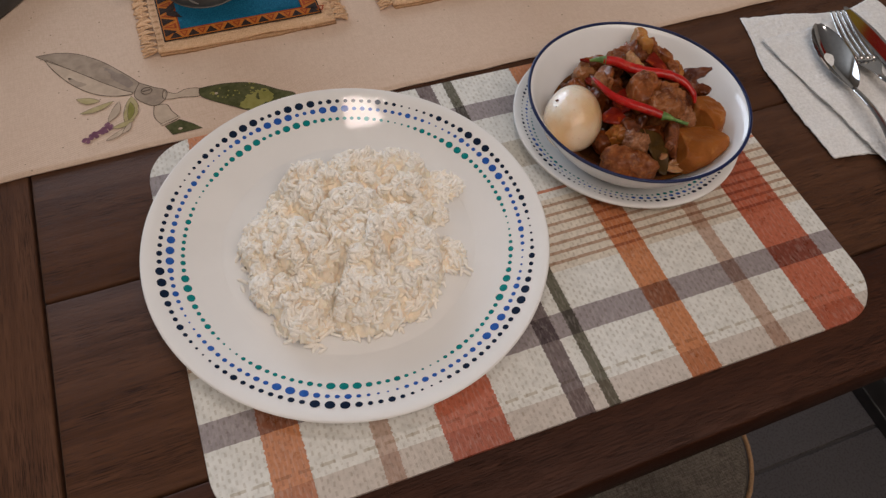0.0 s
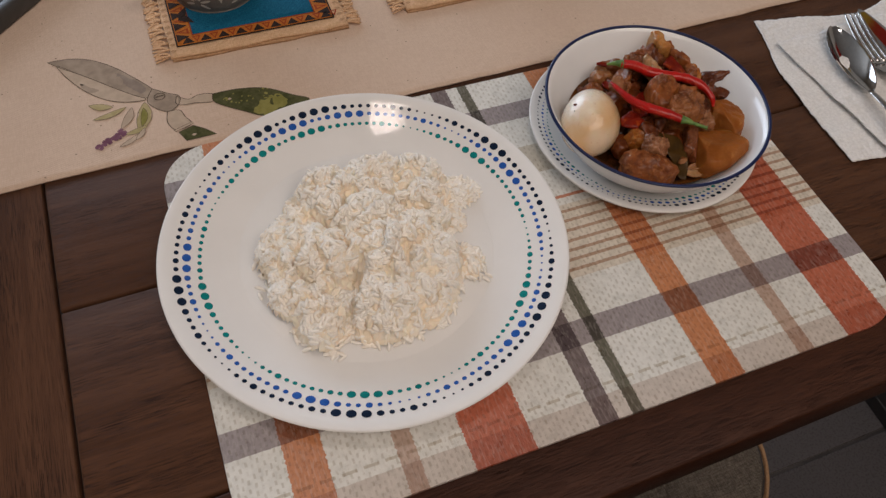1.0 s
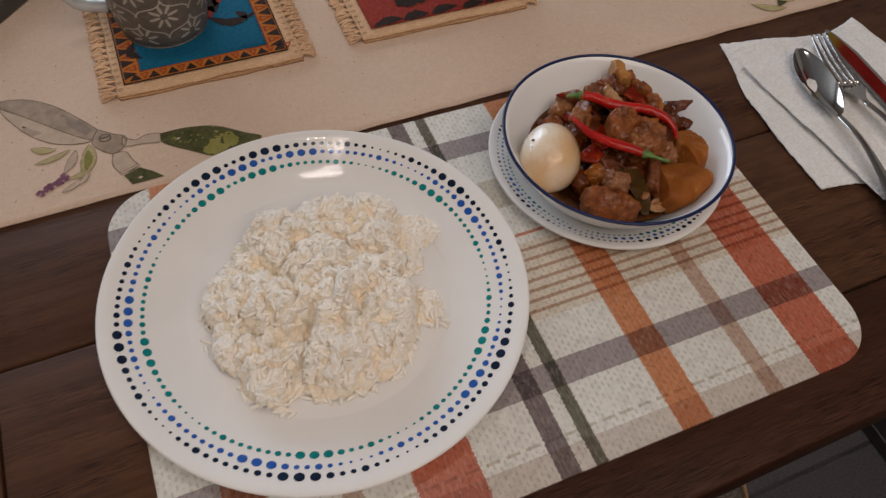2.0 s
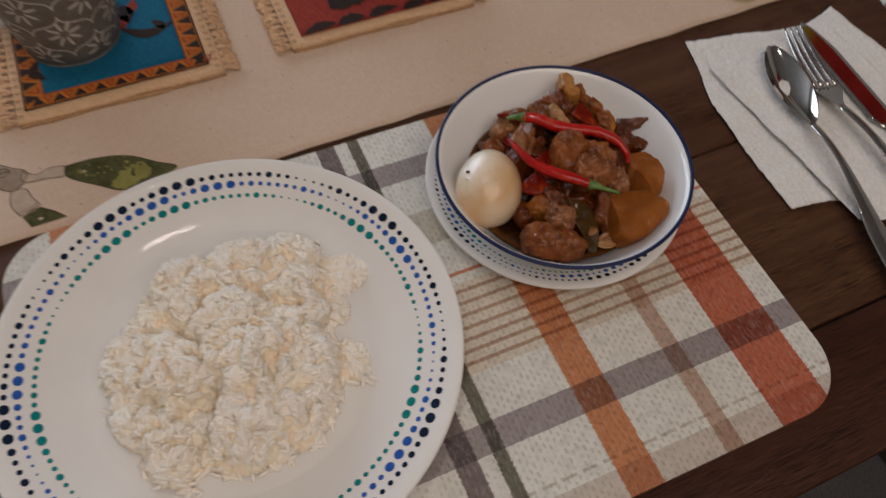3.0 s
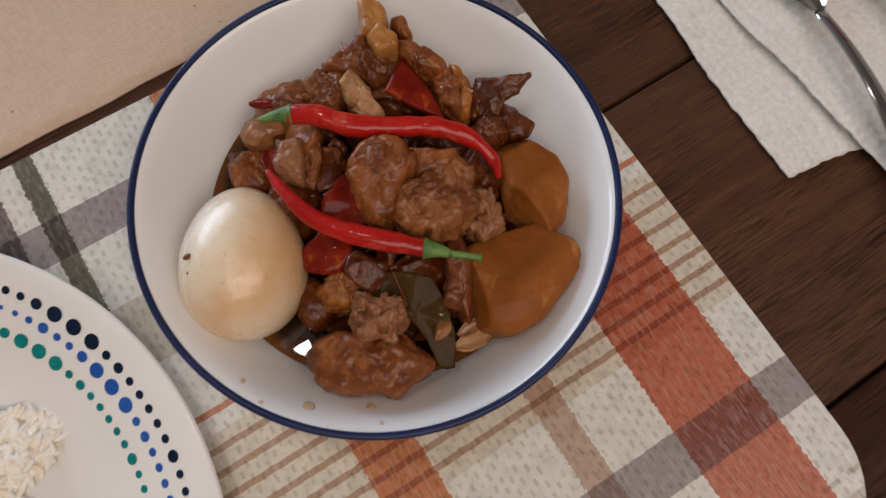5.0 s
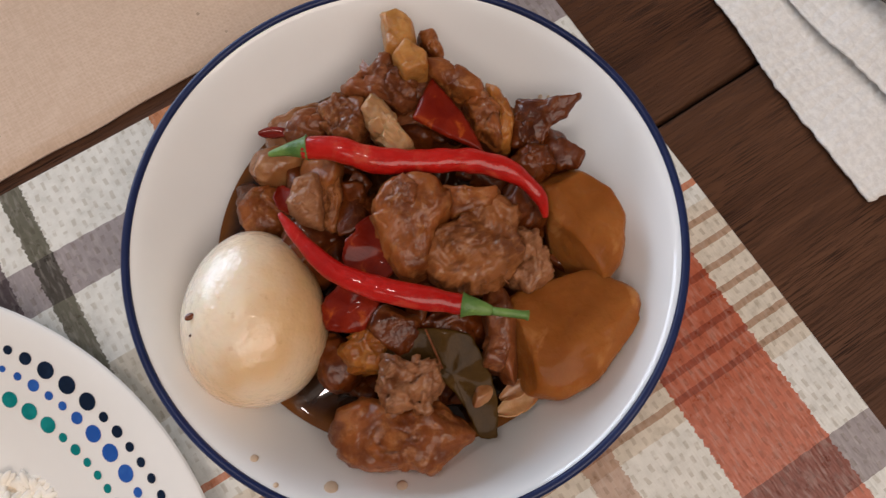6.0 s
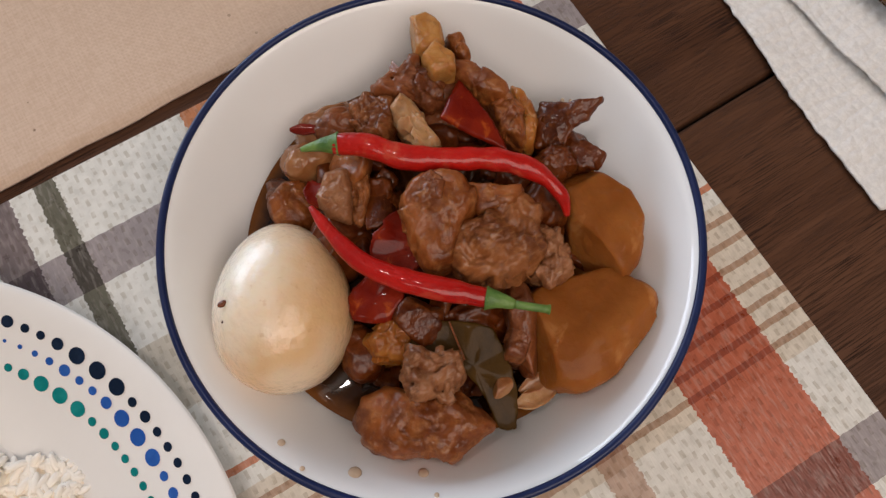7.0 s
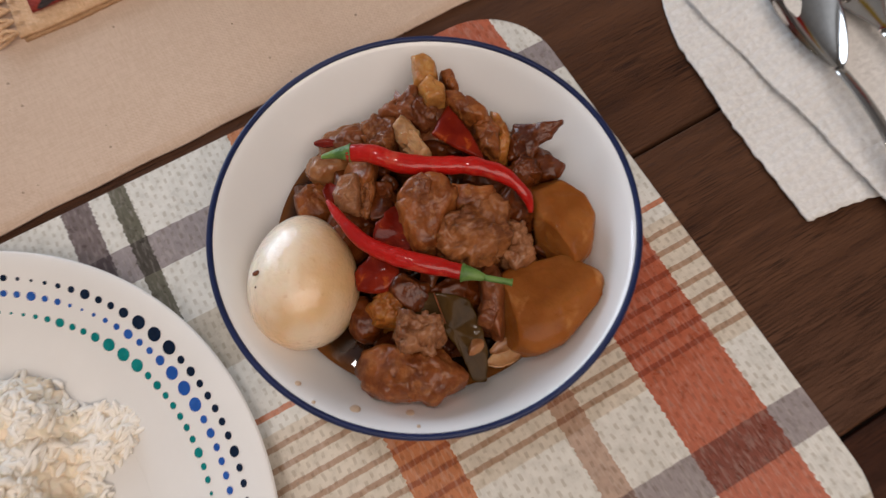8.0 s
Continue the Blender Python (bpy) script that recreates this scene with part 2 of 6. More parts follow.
def egg_skin():
    m, nt, bs = material("stained_shaded_egg_white")
    v = coords(nt)
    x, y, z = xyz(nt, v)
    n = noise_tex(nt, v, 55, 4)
    # one tan gradient: broth stain plus the shade on the egg's lower right
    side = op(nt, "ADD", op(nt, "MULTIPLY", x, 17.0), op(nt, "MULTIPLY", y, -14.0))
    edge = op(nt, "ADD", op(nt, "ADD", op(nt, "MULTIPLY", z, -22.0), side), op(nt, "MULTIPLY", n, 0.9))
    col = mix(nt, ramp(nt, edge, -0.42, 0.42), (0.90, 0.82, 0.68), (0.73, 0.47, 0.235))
    col = mix(nt, op(nt, "MULTIPLY", ramp(nt, noise_tex(nt, coords(nt, (1, 1, 1)), 26, 2), 0.50, 0.66), 0.4), col, (0.90, 0.84, 0.70))
    col = mix(nt, op(nt, "MULTIPLY", ramp(nt, noise_tex(nt, v, 420, 3), 0.62, 0.72), 0.3), col, (0.56, 0.30, 0.12))
    put(nt, bs.inputs["Base Color"], col)
    bs.inputs["Roughness"].default_value = 0.28
    bs.inputs["Subsurface Weight"].default_value = 0.25
    bs.inputs["Subsurface Radius"].default_value = (0.006, 0.003, 0.0015)
    bs.inputs["Subsurface Scale"].default_value = 1.0
    bs.inputs["Coat Weight"].default_value, bs.inputs["Coat Roughness"].default_value = 0.9, 0.03
    put(nt, bs.inputs["Normal"], bump(nt, noise_tex(nt, v, 170, 3), 0.0008, 0.7))
    put(nt, bs.inputs["Coat Normal"], bump(nt, noise_tex(nt, v, 380, 3), 0.0009, 0.9))
    return m


def clear(name, tint, rough=0.02):
    m, nt, bs = material(name)
    bs.inputs["Base Color"].default_value = (*tint, 1)
    bs.inputs["Roughness"].default_value = rough
    bs.inputs["Transmission Weight"].default_value = 1.0
    bs.inputs["IOR"].default_value = 1.5
    return m


def glow(name, colour, strength):
    m, nt, bs = material(name)
    bs.inputs["Emission Color"].default_value = (*colour, 1)
    bs.inputs["Emission Strength"].default_value = strength
    return m


def rice_grain(name, white, cream, soft):
    """Cooked rice: soft white, wet, letting light through; warmer in random patches."""
    m, nt, bs = material(name)
    v = coords(nt)
    island = nt.nodes.new("ShaderNodeNewGeometry").outputs["Random Per Island"]
    warm = ramp(nt, op(nt, "ADD", noise_tex(nt, v, 55, 4, 0.6), op(nt, "MULTIPLY", island, 0.16)), 0.50, 0.72)
    put(nt, bs.inputs["Base Color"], mix(nt, warm, white, cream))
    put(nt, bs.inputs["Roughness"], op(nt, "ADD", op(nt, "MULTIPLY", noise_tex(nt, v, 500, 2), 0.2), 0.40))
    bs.inputs["Specular IOR Level"].default_value = 0.25
    if soft:
        bs.inputs["Subsurface Weight"].default_value = soft
        bs.inputs["Subsurface Scale"].default_value = 1.0
        bs.inputs["Subsurface Radius"].default_value = (0.0030, 0.0025, 0.0019)
        put(nt, bs.inputs["Normal"], bump(nt, noise_tex(nt, v, 900, 2), 0.0001, 0.3))
    return m


WOOD = wood("dark_stained_wood", (0.116, 0.0520, 0.0260), (0.068, 0.0285, 0.0138), (0.010, 0.005, 0.004))
WOOD_EDGE = wood("red_stained_edge_wood", (0.062, 0.0220, 0.0110), (0.036, 0.0120, 0.0062), (0.008, 0.004, 0.003))
GAP = surface("seam_shadow_wood", (0.012, 0.007, 0.005), (0.02, 0.01, 0.007), (0.7, 0.8))
PLAID = plaid()
RUNNER = canvas("cream_canvas", (0.59, 0.435, 0.325), (0.67, 0.515, 0.40), 1500.0, 0.00016)
JUTE = canvas("coarse_cotton", (0.62, 0.38, 0.21), (0.78, 0.53, 0.335), 900.0, 0.0006, False)
JUTE_DARK = canvas("coarse_cotton_edge", (0.42, 0.235, 0.115), (0.55, 0.345, 0.195), 900.0, 0.0006, False)
# pale fabric toned down; the table edge's shadow is in its colour
SEAT = canvas("shaded_seat_fabric", (0.115, 0.094, 0.076), (0.29, 0.25, 0.205), 620.0, 0.0022, False)
GLAZE = surface("white_glass_ceramic", (0.80, 0.78, 0.75), (0.83, 0.81, 0.78), (0.03, 0.05), 30, 5, spec=0.09)
BOWL_GLAZE = surface("white_bowl_glaze", (0.86, 0.865, 0.86), (0.89, 0.895, 0.89), (0.05, 0.08), 30, 5)
NAVY_RIM = surface("navy_rim_glaze", (0.008, 0.015, 0.06), (0.012, 0.022, 0.085), (0.25, 0.35), 90, 20, spec=0.3)
NAVY = surface("navy_print", (0.008, 0.016, 0.035), (0.014, 0.026, 0.055), (0.04, 0.06), 300, 40, spec=0.09)
BLUE = surface("blue_print", (0.022, 0.090, 0.36), (0.038, 0.13, 0.45), (0.04, 0.06), 300, 40, spec=0.09)
TEAL = surface("teal_print", (0.006, 0.18, 0.18), (0.012, 0.24, 0.235), (0.04, 0.06), 300, 40, spec=0.09)
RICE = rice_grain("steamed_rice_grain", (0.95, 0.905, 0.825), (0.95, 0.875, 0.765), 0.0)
# the bed's warm tone stands in for light scattered in the heap's hollows
RICE_HOLLOW = rice_grain("warm_hollow_rice", (0.935, 0.85, 0.715), (0.93, 0.795, 0.62), 0.4)
EGG = egg_skin()
RED = surface("red_chili_skin", (0.33, 0.006, 0.004), (0.47, 0.011, 0.006), (0.25, 0.38), 120, 45, relief=0.0012, relief_scale=140, sss=0.05, coat=0.6, third=(0.50, 0.060, 0.030), spec=0.1)
GREEN = surface("green_calyx", (0.048, 0.125, 0.020), (0.140, 0.245, 0.050), (0.35, 0.5), 160, 90, relief=0.0005, relief_scale=500)
PEPPER = surface("stewed_red_pepper", (0.125, 0.006, 0.002), (0.205, 0.015, 0.004), (0.30, 0.45), 160, 60, relief=0.0009, relief_scale=150, coat=0.25, third=(0.38, 0.070, 0.010), spec=0.05)
RADISH = surface("soy_stained_radish", (0.225, 0.068, 0.0115), (0.315, 0.108, 0.0230), (0.30, 0.45), 90, 32, relief=0.0007, relief_scale=210, sss=0.5, sss_radius=(0.010, 0.005, 0.002), coat=0.10, third=(0.41, 0.170, 0.050), spec=0.05)
PORK = flesh("braised_pork", (0.116, 0.0270, 0.0049), (0.270, 0.0774, 0.0171), (0.441, 0.1845, 0.0578), sss=0.12)
LEAN = flesh("shredded_lean_meat", (0.132, 0.0360, 0.0087), (0.284, 0.0972, 0.0289), (0.441, 0.1980, 0.0745), (1, 3, 1), sss=0.08)
SKIN = flesh("dark_braised_skin", (0.047, 0.0078, 0.0012), (0.119, 0.0257, 0.0041), (0.221, 0.0663, 0.0142), rough=0.25, sss=0.08)
SAUCE = flesh("dark_gravy_shreds", (0.022, 0.006, 0.0015), (0.060, 0.016, 0.003), (0.11, 0.035, 0.008), rough=0.2, sss=0.0)
PALE_LEAN = flesh("pale_torn_meat", (0.162, 0.0522, 0.0175), (0.314, 0.1305, 0.0547), (0.470, 0.2430, 0.1231), (1, 3, 1), sss=0.1)
MAUVE = flesh("greyish_stewed_meat", (0.108, 0.0261, 0.0068), (0.221, 0.0666, 0.0220), (0.343, 0.1368, 0.0532), (1, 2, 1), rough=0.25, sss=0.10)
AMBER = flesh("amber_stewed_fat", (0.250, 0.075, 0.0100), (0.370, 0.132, 0.0230), (0.480, 0.220, 0.0560), rough=0.22, sss=0.35)
FAT = flesh("translucent_fat", (0.327, 0.1560, 0.0608), (0.430, 0.2360, 0.1064), (0.516, 0.3360, 0.1900), rough=0.22, sss=0.4)
POTATO = flesh("stewed_potato", (0.340, 0.135, 0.028), (0.460, 0.205, 0.052), (0.550, 0.300, 0.110), rough=0.22, sss=0.4)
ONION = surface("stewed_onion", (0.25, 0.092, 0.028), (0.36, 0.165, 0.062), (0.15, 0.3), 160, 70, relief=0.0005, relief_scale=240, sss=0.3, coat=0.2)
BAY = surface("olive_bay_leaf", (0.038, 0.018, 0.002), (0.066, 0.031, 0.004), (0.40, 0.55), 190, 60, relief=0.0005, relief_scale=300, spec=0.08, coat=0.12)
def broth_surface():
    """Soy broth: near black where deep, amber where it thins against the bowl."""
    m, nt, bs = material("dark_soy_broth")
    v = coords(nt)
    x, y, _ = xyz(nt, v)
    r = op(nt, "SQRT", op(nt, "ADD", op(nt, "MULTIPLY", x, x), op(nt, "MULTIPLY", y, y)))
    n = noise_tex(nt, v, 90, 4)
    col = mix(nt, ramp(nt, n, 0.4, 0.65), (0.014, 0.0042, 0.0012), (0.036, 0.011, 0.0025))
    thin = ramp(nt, op(nt, "ADD", r, op(nt, "MULTIPLY", op(nt, "SUBTRACT", n, 0.5), 0.006)), 0.0535, 0.0600)
    col = mix(nt, thin, col, (0.17, 0.060, 0.013))
    put(nt, bs.inputs["Base Color"], col)
    bs.inputs["Roughness"].default_value = 0.012
    put(nt, bs.inputs["Normal"], bump(nt, noise_tex(nt, v, 60, 2), 0.00003, 0.5))
    return m


BROTH = broth_surface()
STAIN = surface("dried_broth_stain", (0.58, 0.43, 0.29), (0.68, 0.53, 0.39), (0.3, 0.5), 300, 60)
STEEL = surface("polished_steel", (0.52, 0.50, 0.48), (0.58, 0.56, 0.54), (0.06, 0.12), 300, 25, metal=1.0)
PAPER = paper("paper_towel")
MUG = surface("grey_stoneware", (0.115, 0.098, 0.082), (0.165, 0.145, 0.122), (0.40, 0.55), 220, 25, relief=0.0002)
MUG_LINE = surface("pale_stoneware_line", (0.42, 0.38, 0.33), (0.52, 0.48, 0.42), (0.45, 0.6), 300, 40)
MUG_PALE = surface("pale_stoneware_glaze", (0.50, 0.50, 0.50), (0.60, 0.60, 0.59), (0.2, 0.3), 120, 20)
INK = surface("print_ink_line", (0.075, 0.052, 0.036), (0.135, 0.098, 0.070), (0.85, 0.95), 600, 80, spec=0.08)
P_GREY = surface("print_grey", (0.29, 0.225, 0.170), (0.40, 0.315, 0.240), (0.85, 0.95), 160, 45, spec=0.08)
P_GREY_DARK = surface("print_slate", (0.235, 0.185, 0.150), (0.33, 0.265, 0.215), (0.85, 0.95), 160, 45, spec=0.08)
P_PALE = surface("print_pale_grey", (0.45, 0.350, 0.260), (0.55, 0.430, 0.325), (0.85, 0.95), 160, 45, spec=0.08)
P_GREEN = surface("print_dark_green", (0.055, 0.058, 0.022), (0.105, 0.105, 0.045), (0.85, 0.95), 260, 45, spec=0.08)
P_LIME = surface("print_lime", (0.21, 0.195, 0.050), (0.29, 0.265, 0.085), (0.85, 0.95), 260, 45, spec=0.08)
P_OLIVE = surface("print_olive", (0.38, 0.315, 0.150), (0.48, 0.395, 0.220), (0.85, 0.95), 260, 45, spec=0.08)
P_PURPLE = surface("print_purple", (0.155, 0.065, 0.100), (0.25, 0.120, 0.165), (0.85, 0.95), 260, 60, spec=0.08)
C_BLUE = canvas("coaster_blue_print", (0.004, 0.085, 0.16), (0.012, 0.14, 0.24), 900.0, 0.0004, False)
C_ORANGE = canvas("coaster_orange_print", (0.42, 0.13, 0.022), (0.55, 0.19, 0.035), 900.0, 0.0004, False)
C_RED = canvas("coaster_red_print", (0.20, 0.022, 0.018), (0.34, 0.055, 0.035), 900.0, 0.0004, False)
C_DARK = canvas("coaster_dark_print", (0.020, 0.014, 0.012), (0.05, 0.032, 0.026), 900.0, 0.0004, False)
C_RUST = canvas("coaster_rust_print", (0.28, 0.045, 0.014), (0.36, 0.075, 0.022), 900.0, 0.0004, False)
BLACK = surface("black_lacquer", (0.010, 0.008, 0.007), (0.022, 0.017, 0.015), (0.3, 0.45), 60, 8)
GREY_METAL = surface("grey_painted_edge", (0.045, 0.044, 0.043), (0.07, 0.068, 0.066), (0.35, 0.5), 80, 10)
PLASTER = surface("cream_plaster", (0.52, 0.46, 0.39), (0.57, 0.51, 0.44), (0.85, 0.95), 40, 2, relief=0.0008, relief_scale=90)
CEILING_PAINT = surface("beige_ceiling_paint", (0.40, 0.37, 0.33), (0.45, 0.42, 0.38), (0.85, 0.95), 40, 2)
# cream tile coloured far darker, to carry the shade under the table
TILE = surface("shaded_cream_tile", (0.068, 0.058, 0.055), (0.086, 0.074, 0.070), (0.22, 0.34), 300, 2)
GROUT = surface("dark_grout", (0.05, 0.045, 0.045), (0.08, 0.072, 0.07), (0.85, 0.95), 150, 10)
FRAME_WHITE = surface("white_window_paint", (0.72, 0.71, 0.68), (0.78, 0.77, 0.74), (0.4, 0.5), 60, 6)
RED_CLOTH = canvas("reflected_red_cloth", (0.40, 0.018, 0.012), (0.52, 0.035, 0.020), 700.0, 0.0008, False)
MUSTARD_CLOTH = canvas("reflected_mustard_cloth", (0.45, 0.26, 0.03), (0.55, 0.34, 0.05), 700.0, 0.0008, False)
GLASS = clear("clear_glass", (0.97, 0.98, 0.98))
DIFFUSER = glow("lit_diffuser", (1.0, 0.85, 0.70), 2.0)

# ---- mesh helpers ----


def part(name, bm, mat, parent, label="", smooth=True):
    """One mesh object from bm, under a thing or a part."""
    me = bpy.data.meshes.new(name)
    bm.to_mesh(me)
    bm.free()
    return mesh_part(name, me, mat, parent, label, smooth)


def mesh_part(name, me, mat, parent, label="", smooth=True):
    me.materials.append(mat)
    me.polygons.foreach_set("use_smooth", [smooth] * len(me.polygons))
    ob = new(name, me)
    ob.parent = parent
    if label:
        ob["label"] = label
    return ob


def thing(name, at=(0, 0, 0), label="", category="", group="", kind="", rz=0):
    ob = new(name)
    ob.empty_display_size = 0.02
    ob.matrix_world = pose(*at, 0, 0, rz)
    return tagged(ob, label, category, group, kind)


def solid(name, bm, mat, at, label, category, group="", kind="", rot=(0, 0, 0), smooth=True):
    """A thing that is one mesh."""
    ob = part(name, bm, mat, None, "", smooth)
    ob.matrix_world = pose(*at, *rot)
    return tagged(ob, label, category, group, kind)


def box(x0, x1, y0, y1, z0, z1, bevel=0.0, segments=2):
    bm = bmesh.new()
    bmesh.ops.create_cube(bm, size=1, matrix=Matrix.Translation(((x0 + x1) / 2, (y0 + y1) / 2, (z0 + z1) / 2)) @ Matrix.Diagonal((x1 - x0, y1 - y0, z1 - z0, 1)))
    if bevel:
        bmesh.ops.bevel(bm, geom=bm.edges[:], offset=bevel, segments=segments, profile=0.5, affect="EDGES")
    return bm


def lathe(profile, n=128, closed=False):
    """A surface of revolution about z from (radius, height) pairs."""
    bm = bmesh.new()
    rings = []
    for r, z in profile:
        rings.append([bm.verts.new((0, 0, z))] if r < 1e-7 else [bm.verts.new((r * math.cos(2 * math.pi * i / n), r * math.sin(2 * math.pi * i / n), z)) for i in range(n)])
    pairs = list(zip(rings, rings[1:])) + ([(rings[-1], rings[0])] if closed else [])
    for a, b in pairs:
        for i in range(n):
            j = (i + 1) % n
            f = [a[i % len(a)], a[j % len(a)], b[j % len(b)], b[i % len(b)]]
            f = [v for k, v in enumerate(f) if v not in f[:k]]
            if len(f) > 2:
                bm.faces.new(f)
    bmesh.ops.recalc_face_normals(bm, faces=bm.faces[:])
    return bm


def smooth_profile(points, steps=6):
    """Catmull-Rom through (r, z) pairs."""
    p = [Vector((*q, 0)) for q in points]
    out = []
    for i in range(len(p) - 1):
        a, b, c, d = p[max(i - 1, 0)], p[i], p[i + 1], p[min(i + 2, len(p) - 1)]
        for s in range(steps):
            t = s / steps
            q = 0.5 * ((2 * b) + (c - a) * t + (2 * a - 5 * b + 4 * c - d) * t * t + (3 * b - a - 3 * c + d) * t ** 3)
            out.append((max(q.x, 0.0), q.y))
    return out + [(points[-1][0], points[-1][1])]


def curve3(points, steps=8):
    p = [Vector(q) for q in points]
    out = []
    for i in range(len(p) - 1):
        a, b, c, d = p[max(i - 1, 0)], p[i], p[i + 1], p[min(i + 2, len(p) - 1)]
        for s in range(steps):
            t = s / steps
            out.append(0.5 * ((2 * b) + (c - a) * t + (2 * a - 5 * b + 4 * c - d) * t * t + (3 * b - a - 3 * c + d) * t ** 3))
    return out + [p[-1]]


def tube(path, radii, sides=16, flat=1.0, wobble=0.0):
    """A tube along the points of path with a radius at each; flat squeezes it in z."""
    bm = bmesh.new()
    rings = []
    for i, p in enumerate(path):
        d = (path[min(i + 1, len(path) - 1)] - path[max(i - 1, 0)]).normalized()
        side = d.cross(Vector((0, 0, 1)))
        side = side.normalized() if side.length > 1e-4 else Vector((1, 0, 0))
        up = side.cross(d)
        r = radii[i] * (1 + wobble * noise.noise(Vector((p.x * 160, p.y * 160, 3.1))))
        rings.append([bm.verts.new(p + r * (math.cos(a) * side + flat * math.sin(a) * up)) for a in (2 * math.pi * k / sides for k in range(sides))])
    for a, b in zip(rings, rings[1:]):
        for k in range(sides):
            bm.faces.new((a[k], a[(k + 1) % sides], b[(k + 1) % sides], b[k]))
    bm.faces.new(rings[0][::-1])
    bm.faces.new(rings[-1])
    bmesh.ops.recalc_face_normals(bm, faces=bm.faces[:])
    return bm


def grid_sheet(corners, nu, nv, height, thick, edge=0.0, seed=0, bulge=0.0):
    """A sheet over four corners (counted round) whose height is height(u, v, x, y); edge: how far its border wanders."""
    bm = bmesh.new()
    a, b, c, d = [Vector((*q, 0)) for q in corners]
    top = []
    for i in range(nu + 1):
        row = []
        for j in range(nv + 1):
            u, v = i / nu, j / nv
            p = (1 - u) * (1 - v) * a + u * (1 - v) * b + u * v * c + (1 - u) * v * d
            p.x -= bulge * math.sin(math.pi * v) * (1 - u)
            if edge:
                w = Vector((noise.noise(Vector((p.x * 30, p.y * 30, seed))), noise.noise(Vector((p.x * 30, p.y * 30, seed + 7))), 0))
                f = Vector((noise.noise(Vector((p.x * 300, p.y * 300, seed + 3))), noise.noise(Vector((p.x * 300, p.y * 300, seed + 9))), 0))
                near = max(abs(2 * u - 1), abs(2 * v - 1)) ** 6
                p = p + near * edge * (w + 0.25 * f)
            p.z = height(u, v, p.x, p.y)
            row.append(bm.verts.new(p))
        top.append(row)
    low = [[bm.verts.new(v.co - Vector((0, 0, thick))) for v in row] for row in top]
    for i in range(nu):
        for j in range(nv):
            bm.faces.new((top[i][j], top[i + 1][j], top[i + 1][j + 1], top[i][j + 1]))
            bm.faces.new((low[i][j], low[i][j + 1], low[i + 1][j + 1], low[i + 1][j]))
    ring = [(i, 0) for i in range(nu)] + [(nu, j) for j in range(nv)] + [(i, nv) for i in range(nu, 0, -1)] + [(0, j) for j in range(nv, 0, -1)]
    for (i, j), (k, l) in zip(ring, ring[1:] + ring[:1]):
        bm.faces.new((low[i][j], low[k][l], top[k][l], top[i][j]))
    bmesh.ops.recalc_face_normals(bm, faces=bm.faces[:])
    return bm


def leaf_shape(bm, x, y, z, length, width, angle, bend=0.0, blunt=1.0, n=14, wander=0.0):
    """A flat leaf from its base at (x, y): pointed at both ends, bent sideways, its outline a little uneven."""
    c, s = math.cos(radians(angle)), math.sin(radians(angle))
    left, right = [], []
    for i in range(n + 1):
        t = i / n
        w = width / 2 * math.sin(math.pi * t ** blunt) ** 0.8 * (1 + wander * noise.noise(Vector((t * 9, x * 500, y * 300)))) + 1e-5
        off = bend * length * math.sin(math.pi * t)
        for side, row in ((1, left), (-1, right)):
            u, v = t * length, off + side * w
            row.append(bm.verts.new((x + c * u - s * v, y + s * u + c * v, z)))
    for i in range(n):
        bm.faces.new((right[i], right[i + 1], left[i + 1], left[i]))


def stroke(bm, path, width, z):
    """A flat line of that width along (x, y) points."""
    p = [Vector((*q, 0)) for q in path]
    rows = []
    for i, q in enumerate(p):
        d = (p[min(i + 1, len(p) - 1)] - p[max(i - 1, 0)]).normalized()
        s = Vector((-d.y, d.x, 0)) * width / 2 * (1 + 0.5 * noise.noise(Vector((q.x * 400, q.y * 400, 1))))
        rows.append((bm.verts.new((q.x - s.x, q.y - s.y, z)), bm.verts.new((q.x + s.x, q.y + s.y, z))))
    for a, b in zip(rows, rows[1:]):
        bm.faces.new((a[0], b[0], b[1], a[1]))


def outline(x, y, length, width, angle, bend=0.0, blunt=1.0, side=1, n=16):
    """The points along one side of leaf_shape."""
    c, s = math.cos(radians(angle)), math.sin(radians(angle))
    out = []
    for i in range(n + 1):
        t = i / n
        u, v = t * length, bend * length * math.sin(math.pi * t) + side * width / 2 * math.sin(math.pi * t ** blunt) ** 0.8
        out.append((x + c * u - s * v, y + s * u + c * v))
    return out


# ---- the room ----
X0, X1, Y0, Y1, CEIL = -2.4, 2.0, -2.6, 3.0, 2.45
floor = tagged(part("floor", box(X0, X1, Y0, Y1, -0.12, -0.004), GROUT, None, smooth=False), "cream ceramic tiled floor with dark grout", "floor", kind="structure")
tagged(part("ceiling", box(X0, X1, Y0, Y1, CEIL, CEIL + 0.12), CEILING_PAINT, None, smooth=False), "plain beige painted ceiling", "ceiling", kind="structure")
tagged(part("wall_south", box(X0 - 0.15, X1 + 0.15, Y0 - 0.15, Y0, -0.12, CEIL + 0.12), PLASTER, None, smooth=False), "plain cream plaster wall", "wall", kind="structure")
tagged(part("wall_west", box(X0 - 0.15, X0, Y0, Y1, -0.12, CEIL + 0.12), PLASTER, None, smooth=False), "plain cream plaster wall", "wall", kind="structure")
tagged(part("wall_east", box(X1, X1 + 0.15, Y0, Y1, -0.12, CEIL + 0.12), PLASTER, None, smooth=False), "plain cream plaster wall", "wall", kind="structure")
WX0, WX1, WZ0, WZ1 = -2.1, 0.7, 0.9, 2.18
bm = bmesh.new()
